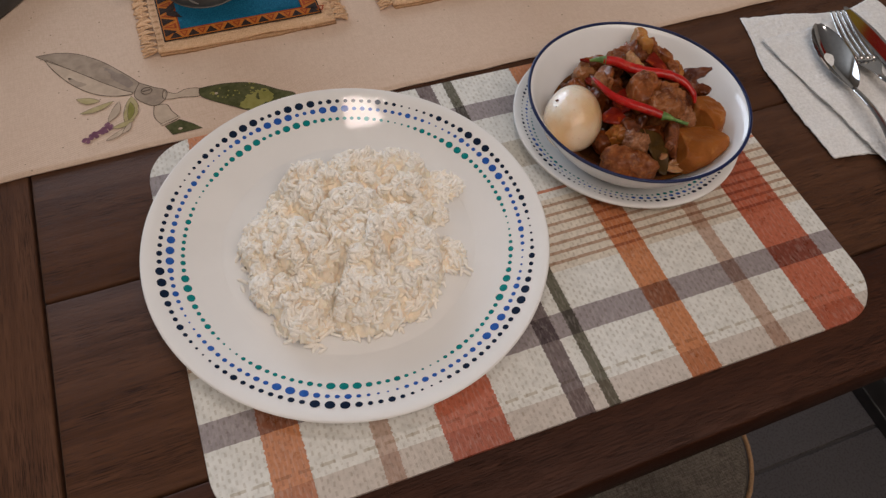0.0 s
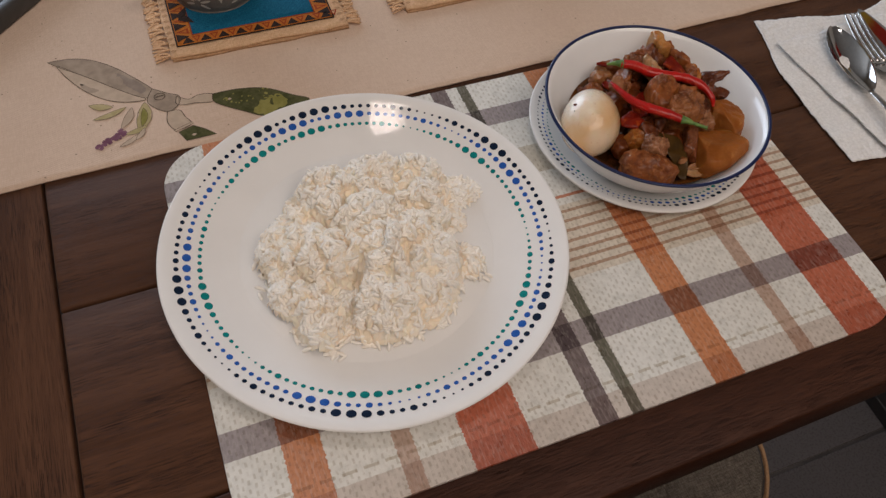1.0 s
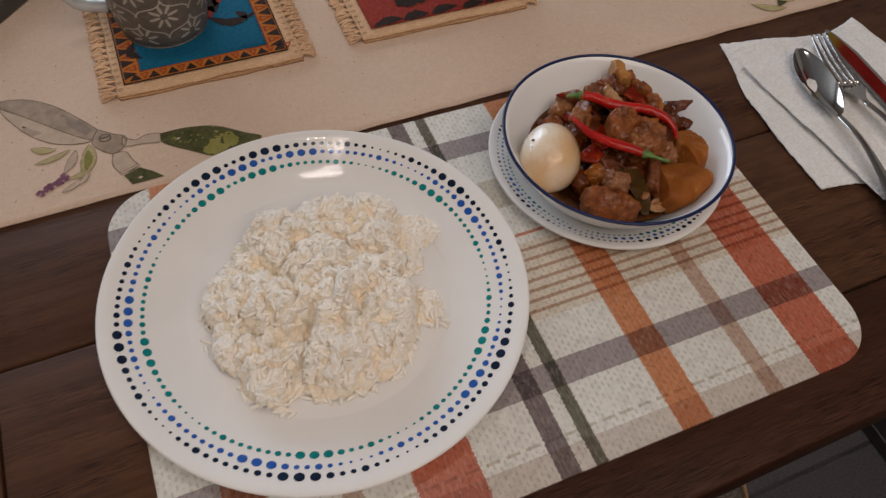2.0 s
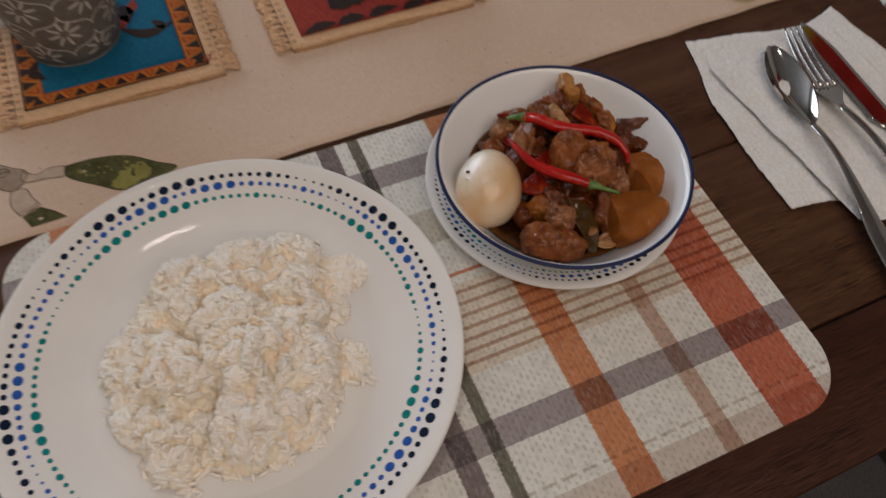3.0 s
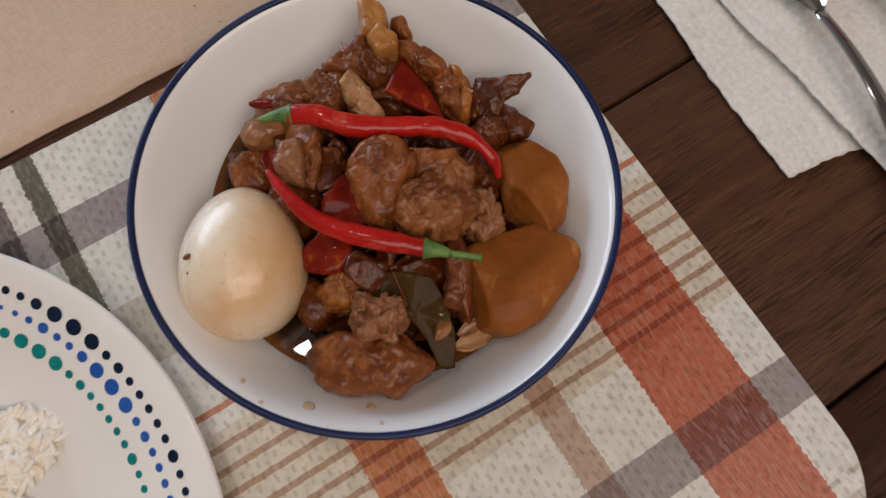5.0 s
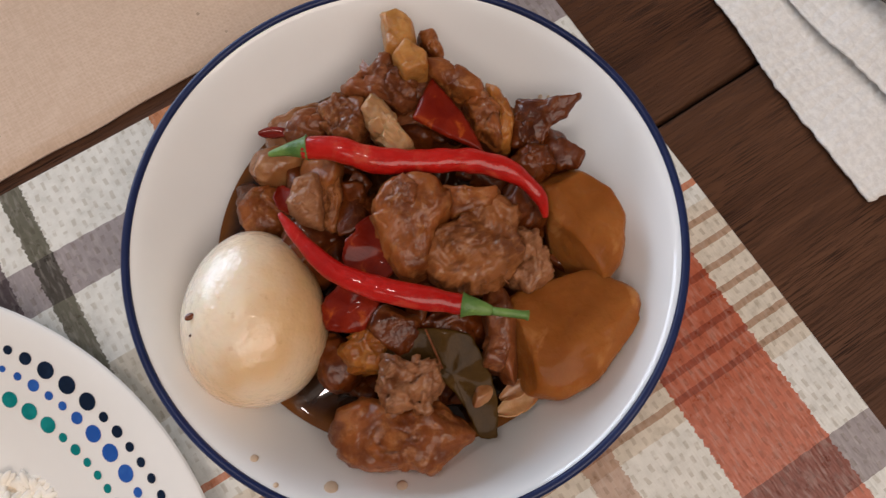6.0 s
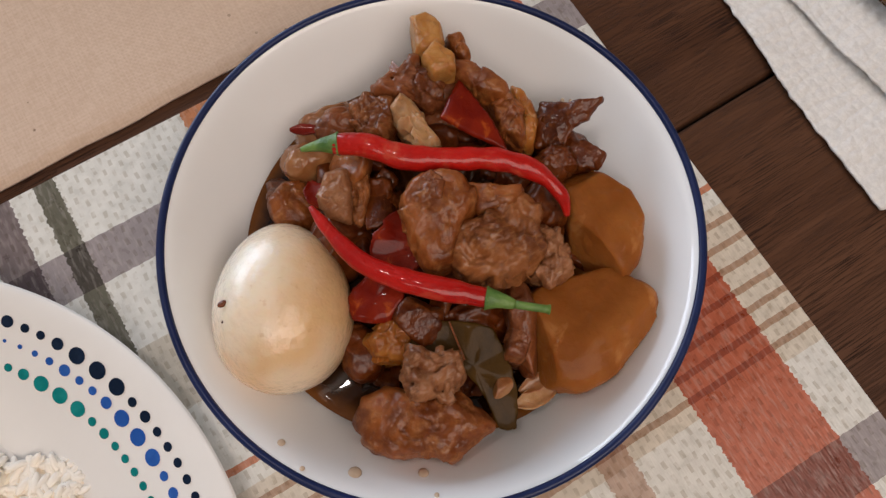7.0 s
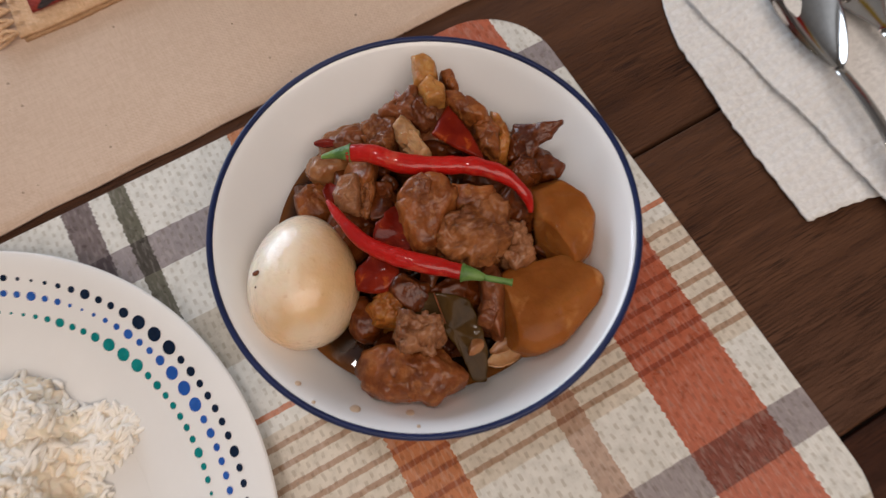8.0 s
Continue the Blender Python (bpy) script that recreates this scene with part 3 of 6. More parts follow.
for x0, x1, z0, z1 in ((X0 - 0.15, WX0, -0.12, CEIL + 0.12), (WX1, X1 + 0.15, -0.12, CEIL + 0.12), (WX0, WX1, -0.12, WZ0), (WX0, WX1, WZ1, CEIL + 0.12)):
    bmesh.ops.create_cube(bm, size=1, matrix=Matrix.Translation(((x0 + x1) / 2, Y1 + 0.075, (z0 + z1) / 2)) @ Matrix.Diagonal((x1 - x0, 0.15, z1 - z0, 1)))
tagged(part("wall_north", bm, PLASTER, None, smooth=False), "cream plaster wall with a window opening", "wall", kind="structure")
win = thing("window_1", (0, Y1, 0), "white framed two-pane window letting in cool daylight", "window", kind="structure")
for x0, x1, z0, z1 in ((WX0, WX0 + 0.05, WZ0, WZ1), (WX1 - 0.05, WX1, WZ0, WZ1), (WX0 + 0.05, WX1 - 0.05, WZ0, WZ0 + 0.05), (WX0 + 0.05, WX1 - 0.05, WZ1 - 0.05, WZ1), (-0.72, -0.68, WZ0 + 0.05, WZ1 - 0.05)):
    part("window_frame", box(x0, x1, 0.07, 0.12, z0, z1, 0.004), FRAME_WHITE, win, smooth=False)
for x0, x1 in ((WX0 + 0.05, -0.72), (-0.68, WX1 - 0.05)):
    part("pane", box(x0, x1, 0.093, 0.097, WZ0 + 0.05, WZ1 - 0.05), GLASS, win, "clear glass pane", smooth=False).visible_shadow = False

# an unseen red cloth in the east, added for the steel's red reflection
hang = thing("wall_hanging", (X1 - 0.03, 1.0, 0), "unseen red cloth with a mustard side band, added to reflect in the steel", "wall hanging")
for name, ya, yb, mat in (("cloth", -0.42, 0.10, RED_CLOTH), ("side_band", 0.1005, 0.32, MUSTARD_CLOTH)):
    bm = bmesh.new()
    rows = []
    for i in range(31):
        yy = ya + (yb - ya) * i / 30
        xx = 0.010 * math.sin(yy * 42)
        rows.append([bm.verts.new((xx + dx, yy, z)) for z in (1.66, 2.38) for dx in (0, 0.006)])
    for a, b in zip(rows, rows[1:]):
        for i, j in ((0, 2), (3, 1), (2, 3), (1, 0)):
            bm.faces.new((a[i], b[i], b[j], a[j]))
    bmesh.ops.recalc_face_normals(bm, faces=bm.faces[:])
    part(name, bm, mat, hang)

# ceiling light
cl = thing("ceiling_light", (LAMP[0], LAMP[1], CEIL), "lit rectangular ceiling light with a pale housing", "ceiling light", "ceiling lights")
bm = box(-0.19, 0.19, -0.15, 0.15, -0.06, 0.0, 0.008)
part("housing", bm, FRAME_WHITE, cl)
part("diffuser", box(-0.062, 0.062, -0.033, 0.033, -0.085, -0.0605, 0.003), DIFFUSER, cl, "glowing white diffuser")
# unseen panel, added to go with the fill light
panel = thing("ceiling_light", (FILL_LAMP[0], FILL_LAMP[1], CEIL), "unseen wide ceiling panel in a thin white frame, added as warm fill", "ceiling light", "ceiling lights")
for x0, x1, y0, y1 in ((-1.02, 1.02, -0.62, -0.59), (-1.02, 1.02, 0.59, 0.62), (-1.02, -0.99, -0.59, 0.59), (0.99, 1.02, -0.59, 0.59)):
    part("panel_frame", box(x0, x1, y0, y1, -0.05, 0.0, 0.003), FRAME_WHITE, panel)
part("diffuser", box(-0.989, 0.989, -0.589, 0.589, -0.04, -0.001, 0.002), DIFFUSER, panel, "glowing white diffuser")

# ---- table ----
TURN = 0.9
table = thing("dining_table", (0, 0, 0), "dark-stained plank-top dining table with breadboard ends", "table", rz=TURN)
TH = 0.038
seams = [-0.1803, -0.1025, 0.0405, 0.1835, 0.3265, 0.4695, 0.6125, 0.7425, 0.8203]
LX, RX = -0.2965, 1.30


def plank(x0, x1, y0, y1, turned=False, mat=WOOD):
    """A board with eased edges; the grain runs along its length."""
    gap = 0.0008
    x0, x1, y0, y1 = x0 + gap, x1 - gap, y0 + gap, y1 - gap
    cx, cy = (x0 + x1) / 2, (y0 + y1) / 2
    hx, hy = (x1 - x0) / 2, (y1 - y0) / 2
    bm = box(-hy, hy, -hx, hx, -TH, 0, 0.0015, 2) if turned else box(-hx, hx, -hy, hy, -TH, 0, 0.0015, 2)
    ob = part("plank", bm, mat, table)
    ob.location = (cx, cy, T)
    if turned:
        ob.rotation_euler = (0, 0, math.pi / 2)
    return ob


for y0, y1 in zip(seams, seams[1:]):
    plank(LX, RX, y0, y1, mat=WOOD_EDGE if y0 == seams[0] else WOOD)
for x0, x1 in ((LX - 0.135, LX), (RX, RX + 0.135)):
    ob = plank(x0, x1, seams[0], seams[-1], True)
    ob.name = "breadboard_end"
part("underlay", box(LX - 0.12, RX + 0.12, seams[0] + 0.012, seams[-1] - 0.012, T - TH - 0.01, T - 0.006), GAP, table, smooth=False)
for y0, y1 in ((seams[0] + 0.06, seams[0] + 0.085), (seams[-1] - 0.085, seams[-1] - 0.06)):
    part("apron", box(LX - 0.05, RX + 0.05, y0, y1, T - 0.14, T - TH - 0.010, 0.002), WOOD, table)
for x0 in (LX - 0.10, RX + 0.03):
    for y0 in (seams[0] + 0.05, seams[-1] - 0.12):
        part("leg", box(x0, x0 + 0.07, y0, y0 + 0.07, 0.0, T - TH - 0.010, 0.003), WOOD, table)

# ---- chairs ----


def dining_chair():
    """An upholstered chair, its seat's middle at the origin, backrest towards -y."""
    ob = thing("dining_chair", (0, 0, 0), "dark wooden dining chair with a pale woven upholstered seat", "chair", "chairs at the table")
    w, d, r = 0.235, 0.225, 0.095
    ring = []
    for cx, cy, a0 in ((w - r, d - r, 0), (-w + r, d - r, 90), (-w + r, -d + r, 180), (w - r, -d + r, 270)):
        ring += [(cx + r * math.cos(radians(a0 + k * 9)), cy + r * math.sin(radians(a0 + k * 9))) for k in range(11)]
    bm = bmesh.new()
    levels = []
    for inset, z in ((0.004, 0.420), (0.0, 0.425), (0.0, 0.455), (0.006, 0.466), (0.02, 0.472), (0.06, 0.477), (0.12, 0.480)):
        k = 1 - inset / 0.235
        levels.append([bm.verts.new((x * k, y * k, z)) for x, y in ring])
    for a, b in zip(levels, levels[1:]):
        for i in range(len(ring)):
            j = (i + 1) % len(ring)
            bm.faces.new((a[i], a[j], b[j], b[i]))
    bm.faces.new(levels[-1])
    bm.faces.new(levels[0][::-1])
    seat = part("seat", bm, SEAT, ob, "pale woven fabric seat")
    edge = [Vector((x * 1.003, y * 1.003, 0.4605)) for x, y in ring] + [Vector((ring[0][0] * 1.003, ring[0][1] * 1.003, 0.4605))]
    part("piping", tube(edge, [0.0024] * len(edge), 8), JUTE_DARK, seat, "tan piping round the seat")
    part("seat_frame", box(-0.20, 0.20, -0.19, 0.19, 0.365, 0.419, 0.004), WOOD, ob)
    for x in (-0.19, 0.155):
        part("leg", box(x, x + 0.035, 0.15, 0.185, 0.031, 0.364, 0.003), BLACK, ob)
        part("leg", box(x, x + 0.035, -0.20, -0.165, 0.031, 0.364, 0.003), BLACK, ob)
    for x in (-0.19, 0.155):
        part("floor_rail", box(x - 0.006, x + 0.041, -0.20, 0.185, 0.0, 0.030, 0.003), BLACK, ob)
    bm = box(-0.20, 0.20, -0.305, -0.275, 0.50, 0.88, 0.008)
    bmesh.ops.rotate(bm, verts=bm.verts[:], cent=(0, -0.29, 0.5), matrix=Matrix.Rotation(radians(6), 3, "X"))
    part("backrest", bm, WOOD, ob)
    for x in (-0.17, 0.14):
        part("back_post", tube([Vector((x + 0.015, -0.19, 0.40)), Vector((x + 0.015, -0.255, 0.46)), Vector((x + 0.015, -0.285, 0.52))], [0.014] * 3, 10), BLACK, ob)
    return ob


chair = dining_chair()
chair.matrix_world = pose(0.012, 0.012, 0, 0, 0, 1)
copy_thing(chair, pose(0.944, 0.012, 0, 0, 0, 0))

# ---- placemats ----


def placemat():
    """A thin rounded vinyl mat."""
    bm = bmesh.new()
    w, d, r = 0.2215, 0.1440, 0.036
    ring = []
    for cx, cy, a0 in ((w - r, d - r, 0), (-w + r, d - r, 90), (-w + r, -d + r, 180), (w - r, -d + r, 270)):
        ring += [(cx + r * math.cos(radians(a0 + k * 7.5)), cy + r * math.sin(radians(a0 + k * 7.5))) for k in range(13)]
    lv = [[bm.verts.new((x * k, y * k, z)) for x, y in ring] for k, z in ((1, 0), (1, 0.0014), (0.9985, 0.002))]
    for a, b in zip(lv, lv[1:]):
        for i in range(len(ring)):
            j = (i + 1) % len(ring)
            bm.faces.new((a[i], a[j], b[j], b[i]))
    bm.faces.new(lv[-1])
    bm.faces.new(lv[0][::-1])
    return solid("placemat", bm, PLAID, (0, 0.0015, T), "rust, grey and cream plaid vinyl placemat with rounded corners", "placemat", "placemats on the table", smooth=False)


mat_one = placemat()
copy_thing(mat_one, pose(0.703, 0.014, T, 0, 0, 1.5))

# ---- plate and saucer ----
# one wave of dots: radii in millimetres; a ring is five waves and the start of a sixth
WAVE = [3.0, 3.1, 3.0, 2.2, 1.6, 1.6, 2.2, 1.5, 1.2, 0.9, 0.7, 0.9, 1.5, 1.5, 2.2, 1.6, 1.6, 1.6, 1.6, 1.6, 2.0, 1.7]


def height_at(profile, r):
    for (r0, z0), (r1, z1) in zip(profile, profile[1:]):
        if r0 <= r <= r1:
            return z0 + (z1 - z0) * (r - r0) / (r1 - r0)
    return profile[-1][1]


def dot_ring(parent, name, profile, radius, scale, start, mat, squeeze=0.88):
    """A ring of printed dots that swell and shrink in waves, each a piece lying on the plate's surface; start: where the first large dot lies."""
    sizes = WAVE * 5 + WAVE[:6]
    steps = [2.75 + 0.85 * max(0.0, (a + b) / 2 - 1.6) for a, b in zip(sizes, sizes[1:] + sizes[:1])]
    turn = start - steps[0] * 360 / sum(steps)
    for size, step in zip(sizes, steps):
        th = radians(turn)
        turn += step * 360 / sum(steps)
        size_m = size * scale * 0.001
        bm = bmesh.new()
        c = bm.verts.new((radius * math.cos(th), radius * math.sin(th), height_at(profile, radius) + 0.00022))
        edge = []
        for i in range(14):
            b = 2 * math.pi * i / 14
            r = radius + size_m * squeeze * math.cos(b)
            t2 = th + size_m * math.sin(b) / radius
            edge.append(bm.verts.new((r * math.cos(t2), r * math.sin(t2), height_at(profile, r) + 0.00022)))
        for i in range(14):
            bm.faces.new((c, edge[i], edge[(i + 1) % 14]))
        part(name, bm, mat, parent)


def dish(name, at, label, top, under, category="plate"):
    ob = thing(name, at, label, category)
    top_s, under_s = smooth_profile(top), smooth_profile(under)
    body = part("dish_body", lathe(top_s + under_s[::-1], 160), GLAZE, ob)
    return body, top_s


# a flat floor and a rim that steepens outwards: (radius, slope), its height counted from the navy ring
RIM = [(0.0825, 0.0), (0.0838, 0.11), (0.0852, 0.21), (0.0925, 0.257), (0.098, 0.305), (0.104, 0.332), (0.110, 0.342), (0.1204, 0.345), (0.126, 0.345)]
rise = [0.0]
for (r0, s0), (r1, s1) in zip(RIM, RIM[1:]):
    rise.append(rise[-1] + (r1 - r0) * (s0 + s1) / 2)
FLOOR = 0.0130 - rise[-2]
top = [(0, FLOOR), (0.040, FLOOR), (0.070, FLOOR)] + [(r, FLOOR + h) for (r, _), h in zip(RIM, rise)] + [(0.1295, 0.0156), (0.1312, 0.0155), (0.1319, 0.0147)]
under = [(0, 0.0003), (0.050, 0.0003), (0.070, 0.0002), (0.074, 0.0), (0.082, 0.0005), (0.092, 0.0024), (0.104, 0.0054), (0.118, 0.0098), (0.128, 0.0128), (0.1319, 0.0147)]
plate, prof = dish("dinner_plate", (-0.1037, 0.0193, MZ), "white dinner plate with rings of navy, blue and teal dots", top, under)
dot_ring(plate, "navy_dot", prof, 0.1205, 1.0, 112.7, NAVY)
dot_ring(plate, "blue_dot", prof, 0.1145, 0.95, 100.7, BLUE)
dot_ring(plate, "teal_dot", prof, 0.1070, 0.92, 116.1, TEAL)

K = 0.0862 / 0.1319
top = [(r * K, z * 0.80 + 0.0009) for r, z in top]
under = [(r * K, z * 0.80) for r, z in under]
BX, BY = 0.1181, 0.0446
saucer, prof = dish("saucer", (0.1248, 0.0568, MZ), "small white plate with rings of dots under the bowl", top, under)
dot_ring(saucer, "navy_dot", prof, 0.0795, 0.56, 283.0, NAVY)
dot_ring(saucer, "blue_dot", prof, 0.0757, 0.53, 271.0, BLUE)
dot_ring(saucer, "teal_dot", prof, 0.0720, 0.50, 286.0, TEAL)

# ---- bowl ----
BZ = MZ + 0.0028
bowl = thing("bowl", (BX, BY, BZ), "white glazed bowl with a navy rim, holding a braised stew", "bowl")
outer = [(0, 0.0012), (0.036, 0.0012), (0.0395, 0.0), (0.0425, 0.0012), (0.052, 0.0075), (0.0630, 0.0190), (0.0716, 0.0315), (0.0774, 0.0420), (0.0792, 0.0452)]
inner = [(0, 0.0040), (0.034, 0.0046), (0.047, 0.0090), (0.0585, 0.0198), (0.0677, 0.0320), (0.0748, 0.0425), (0.0777, 0.0453)]
part("bowl_body", lathe(smooth_profile(inner) + [(0.0784, 0.0458)] + smooth_profile(outer)[::-1], 160), BOWL_GLAZE, bowl)
lip = [(0.0785 + 0.00120 * math.cos(a), 0.0455 + 0.00105 * math.sin(a)) for a in (2 * math.pi * k / 14 for k in range(14))]
part("rim", lathe(lip, 160, True), NAVY_RIM, bowl, "navy blue glazed rim")

# ---- stew in the bowl ----
BROTH_Z = 0.7768
bm = lathe([(0.0595 * k / 60, 0.0) for k in range(61)], 120)
for v in bm.verts:
    # the broth swells a little where it shows beside the egg, and climbs at its edge
    d2 = (v.co.x + 0.0405) ** 2 + (v.co.y + 0.0262) ** 2
    v.co.z = 0.0004 * math.exp(-d2 / (2 * 0.007 ** 2)) + 0.0006 * max(0.0, (math.hypot(v.co.x, v.co.y) - 0.0574) / 0.0021) ** 2
solid("broth", bm, BROTH, (BX, BY, BROTH_Z + 0.0004), "dark glossy soy broth round the meat in the bowl", "broth", kind="stuff")


def lump(size, seed, rough=0.16, cuts=(), fine=0.045, squareness=0.8, detail=5, fibre=None, facets=0, soft=0.10):
    """An uneven chunk: a squarish ball hewn softly by planes (nx, ny, nz, distance in half sizes), folded and pitted by noise."""
    bm = bmesh.new()
    bmesh.ops.create_icosphere(bm, subdivisions=detail, radius=1.0)
    off = Vector((seed * 7.31, seed * 3.17, seed * 1.73))
    rg3 = random.Random(seed)
    planes = list(cuts)
    for _ in range(facets):
        d = Vector((rg3.gauss(0, 1), rg3.gauss(0, 1), rg3.gauss(0, 1))).normalized()
        planes.append((*d, rg3.uniform(0.60, 0.92)))
    for v in bm.verts:
        d = v.co.normalized()
        p = Vector([math.copysign(abs(c) ** squareness, c) for c in d])
        for nx, ny, nz, dist in planes:
            over = (p.x * nx + p.y * ny + p.z * nz - dist) / soft
            p -= Vector((nx, ny, nz)) * soft * (math.log1p(math.exp(min(over, 30))) if over > -6 else 0.0) * 0.95
        q = Vector((p.x * size[0], p.y * size[1], p.z * size[2]))
        warp = noise.noise_vector(q * 90 + off) * 0.0028
        n = noise.noise(q * 75 + off) * rough * 1.5
        n += (0.28 - abs(noise.noise((q + warp) * 150 + off * 2))) * rough * 1.25
        n += noise.noise((q + warp) * 300 + off) * rough * 0.40
        if fibre:
            n -= fine * abs(noise.noise(Vector((q.x * fibre[0], q.y * fibre[1], q.z * fibre[2])) + off)) * 1.8
        n += fine * noise.noise(q * 700 + off) * 0.7
        p *= 1 + n
        v.co = (p.x * size[0], p.y * size[1], p.z * size[2])
    return bm


INNER = smooth_profile(inner)


def wall_radius(z):
    """The bowl's inner radius at a height in the world."""
    z -= BZ
    for (r0, z0), (r1, z1) in zip(INNER, INNER[1:]):
        if z0 <= z <= z1:
            return r0 + (r1 - r0) * (z - z0) / max(z1 - z0, 1e-9)
    return INNER[-1][0] if z > INNER[-1][1] else 0.034


def inside_bowl(bm, m):
    """Presses the vertices of bm, which stands at m, in from the bowl's wall and off its floor."""
    back = m.inverted()
    for v in bm.verts:
        p = m @ v.co
        p.z = max(p.z, BZ + 0.0062)
        dx, dy = p.x - BX, p.y - BY
        r, most = math.hypot(dx, dy), wall_radius(p.z) - 0.0008
        if r > most:
            p.x, p.y = BX + dx * most / r, BY + dy * most / r
        v.co = back @ p


def chunk(name, mat, at, size, rot, seed, label, category, **kw):
    kw.setdefault("facets", 4)
    k = 1.10
    bm = lump(tuple(k * c for c in size), seed, **kw)
    inside_bowl(bm, pose(*at, *rot))
    return solid(name, bm, mat, at, label, category, rot=rot)


# egg
bm = bmesh.new()
bmesh.ops.create_uvsphere(bm, u_segments=64, v_segments=40, radius=1.0)
for v in bm.verts:
    y = v.co.y
    k = 0.0204 * (1 - 0.10 * y)
    v.co = Vector((v.co.x * k, y * 0.0252, v.co.z * k)) * (1 + 0.006 * noise.noise(v.co * 2.3))
egg = thing("boiled_egg", (0.0690, 0.0480, 0.7900), "peeled boiled egg, stained tan by the soy broth", "egg")
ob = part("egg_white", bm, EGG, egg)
ob.rotation_euler = (radians(8), radians(-6), radians(-29))
for dx, dy, s in ((-0.0128, 0.0052, 0.0012), (-0.0150, 0.0010, 0.0005)):
    bm = bmesh.new()
    bmesh.ops.create_icosphere(bm, subdivisions=2, radius=s)
    ob = part("spot", bm, SKIN, egg, "small brown spot")
    ob.location = (dx, dy, 0.0197 * math.sqrt(max(0.0, 1 - (dx / 0.0212) ** 2 - (dy / 0.0262) ** 2)) + 0.0004)
    ob.scale = (1.2, 0.8, 0.45)


def chili(points, widths, calyx_from, label, stem_end):
    ob = thing("chili_pepper", points[0], label, "chili pepper", "chili peppers on the stew")
    base = Vector(points[0])
    path = curve3([Vector(p) - base for p in points], 10)
    n = len(path)
    radii = [widths[min(int(i / 10), len(widths) - 1)] + (widths[min(int(i / 10) + 1, len(widths) - 1)] - widths[min(int(i / 10), len(widths) - 1)]) * (i % 10) / 10 for i in range(n)]
    part("fruit", tube(path, [0.93 * r * (1 + 0.06 * noise.noise(Vector((k * 0.23, r * 900, points[0][0] * 50)))) for k, r in enumerate(radii)], 24, 0.9, 0.22), RED, ob, "wrinkled glossy red flesh")
    c = [Vector(p) - base for p in calyx_from]
    cpath = curve3(c, 8)
    m = len(cpath)
    calyx = part("calyx", tube(cpath, [max(0.0006, stem_end[0] * (1 - (i / (m - 1)) ** 0.8) + stem_end[1] * (i / (m - 1)) ** 0.8) for i in range(m)], 14, 0.9, 0.2), GREEN, ob, "green calyx")
    if len(stem_end) > 2:
        s = curve3([c[-1], Vector(stem_end[2]) - base], 6)
        part("stem", tube(s, [stem_end[1] * 0.9] * (len(s) - 1) + [stem_end[1] * 1.15], 10), GREEN, calyx, "thin green stem")
    return ob


chili([(0.1050, 0.0782, 0.8080), (0.1125, 0.0728, 0.8090), (0.1205, 0.0640, 0.8085), (0.1315, 0.0568, 0.8085), (0.1425, 0.0500, 0.8085), (0.1510, 0.0415, 0.8065), (0.1545, 0.0325, 0.8030), (0.1538, 0.0272, 0.7990)],
      [0.0031, 0.0040, 0.0041, 0.0037, 0.0035, 0.0031, 0.0024, 0.0008], [(0.1062, 0.0776, 0.8081), (0.1015, 0.0800, 0.8078), (0.0962, 0.0825, 0.8060)],
      "long red chili pepper lying across the meat, calyx at one end", (0.0037, 0.0007))
chili([(0.1195, 0.0166, 0.8070), (0.1140, 0.0214, 0.8080), (0.1068, 0.0278, 0.8085), (0.1000, 0.0352, 0.8080), (0.0943, 0.0440, 0.8075), (0.0914, 0.0555, 0.8070), (0.0902, 0.0655, 0.8060)],
      [0.0028, 0.0034, 0.0035, 0.0034, 0.0030, 0.0023, 0.0008], [(0.1188, 0.0172, 0.8070), (0.1215, 0.0148, 0.8073), (0.1245, 0.0117, 0.8070)],
      "curved red chili pepper with a green stem on the stew", (0.0036, 0.0013, (0.1322, 0.0056, 0.8060)))

# the bed of gravy-soaked meat that the larger pieces lie in
bm = bmesh.new()
rings, spokes = 44, 150
rows = []
for i in range(rings + 1):
    r = 0.0570 * i / rings
    row = []
    for j in range(spokes):
        th = 2 * math.pi * j / spokes
        x, y = BX + 0.002 + r * math.cos(th), BY + 0.005 + r * math.sin(th)
        q = Vector((x, y, 0))
        hump = max(0.0, 1 - ((x - BX - 0.006) ** 2 + (y - BY - 0.012) ** 2) / 0.047 ** 2) ** 0.7
        z = BROTH_Z - 0.0035 + 0.0165 * hump
        w = noise.noise_vector(q * 120) * 0.003
        z += 0.0050 * (0.3 - abs(noise.noise((q + w) * 130))) + 0.0022 * noise.noise((q + w) * 300) + 0.0008 * noise.noise(q * 800)
        if math.hypot(x - 0.069, y - 0.048) < 0.025:
            z = min(z, 0.783)
        row.append(bm.verts.new((x, y, z)))
        if i == 0:
            break
    rows.append(row)
for j in range(spokes):
    bm.faces.new((rows[0][0], rows[1][j], rows[1][(j + 1) % spokes]))
for a, b in zip(rows[1:], rows[2:]):
    for j in range(spokes):
        k = (j + 1) % spokes
        bm.faces.new((a[j], b[j], b[k], a[k]))
inside_bowl(bm, Matrix())
solid("stewed_meat_bed", bm, SAUCE, (0, 0, 0), "dark wet shreds of stewed meat in gravy under the pieces", "meat", kind="stuff")

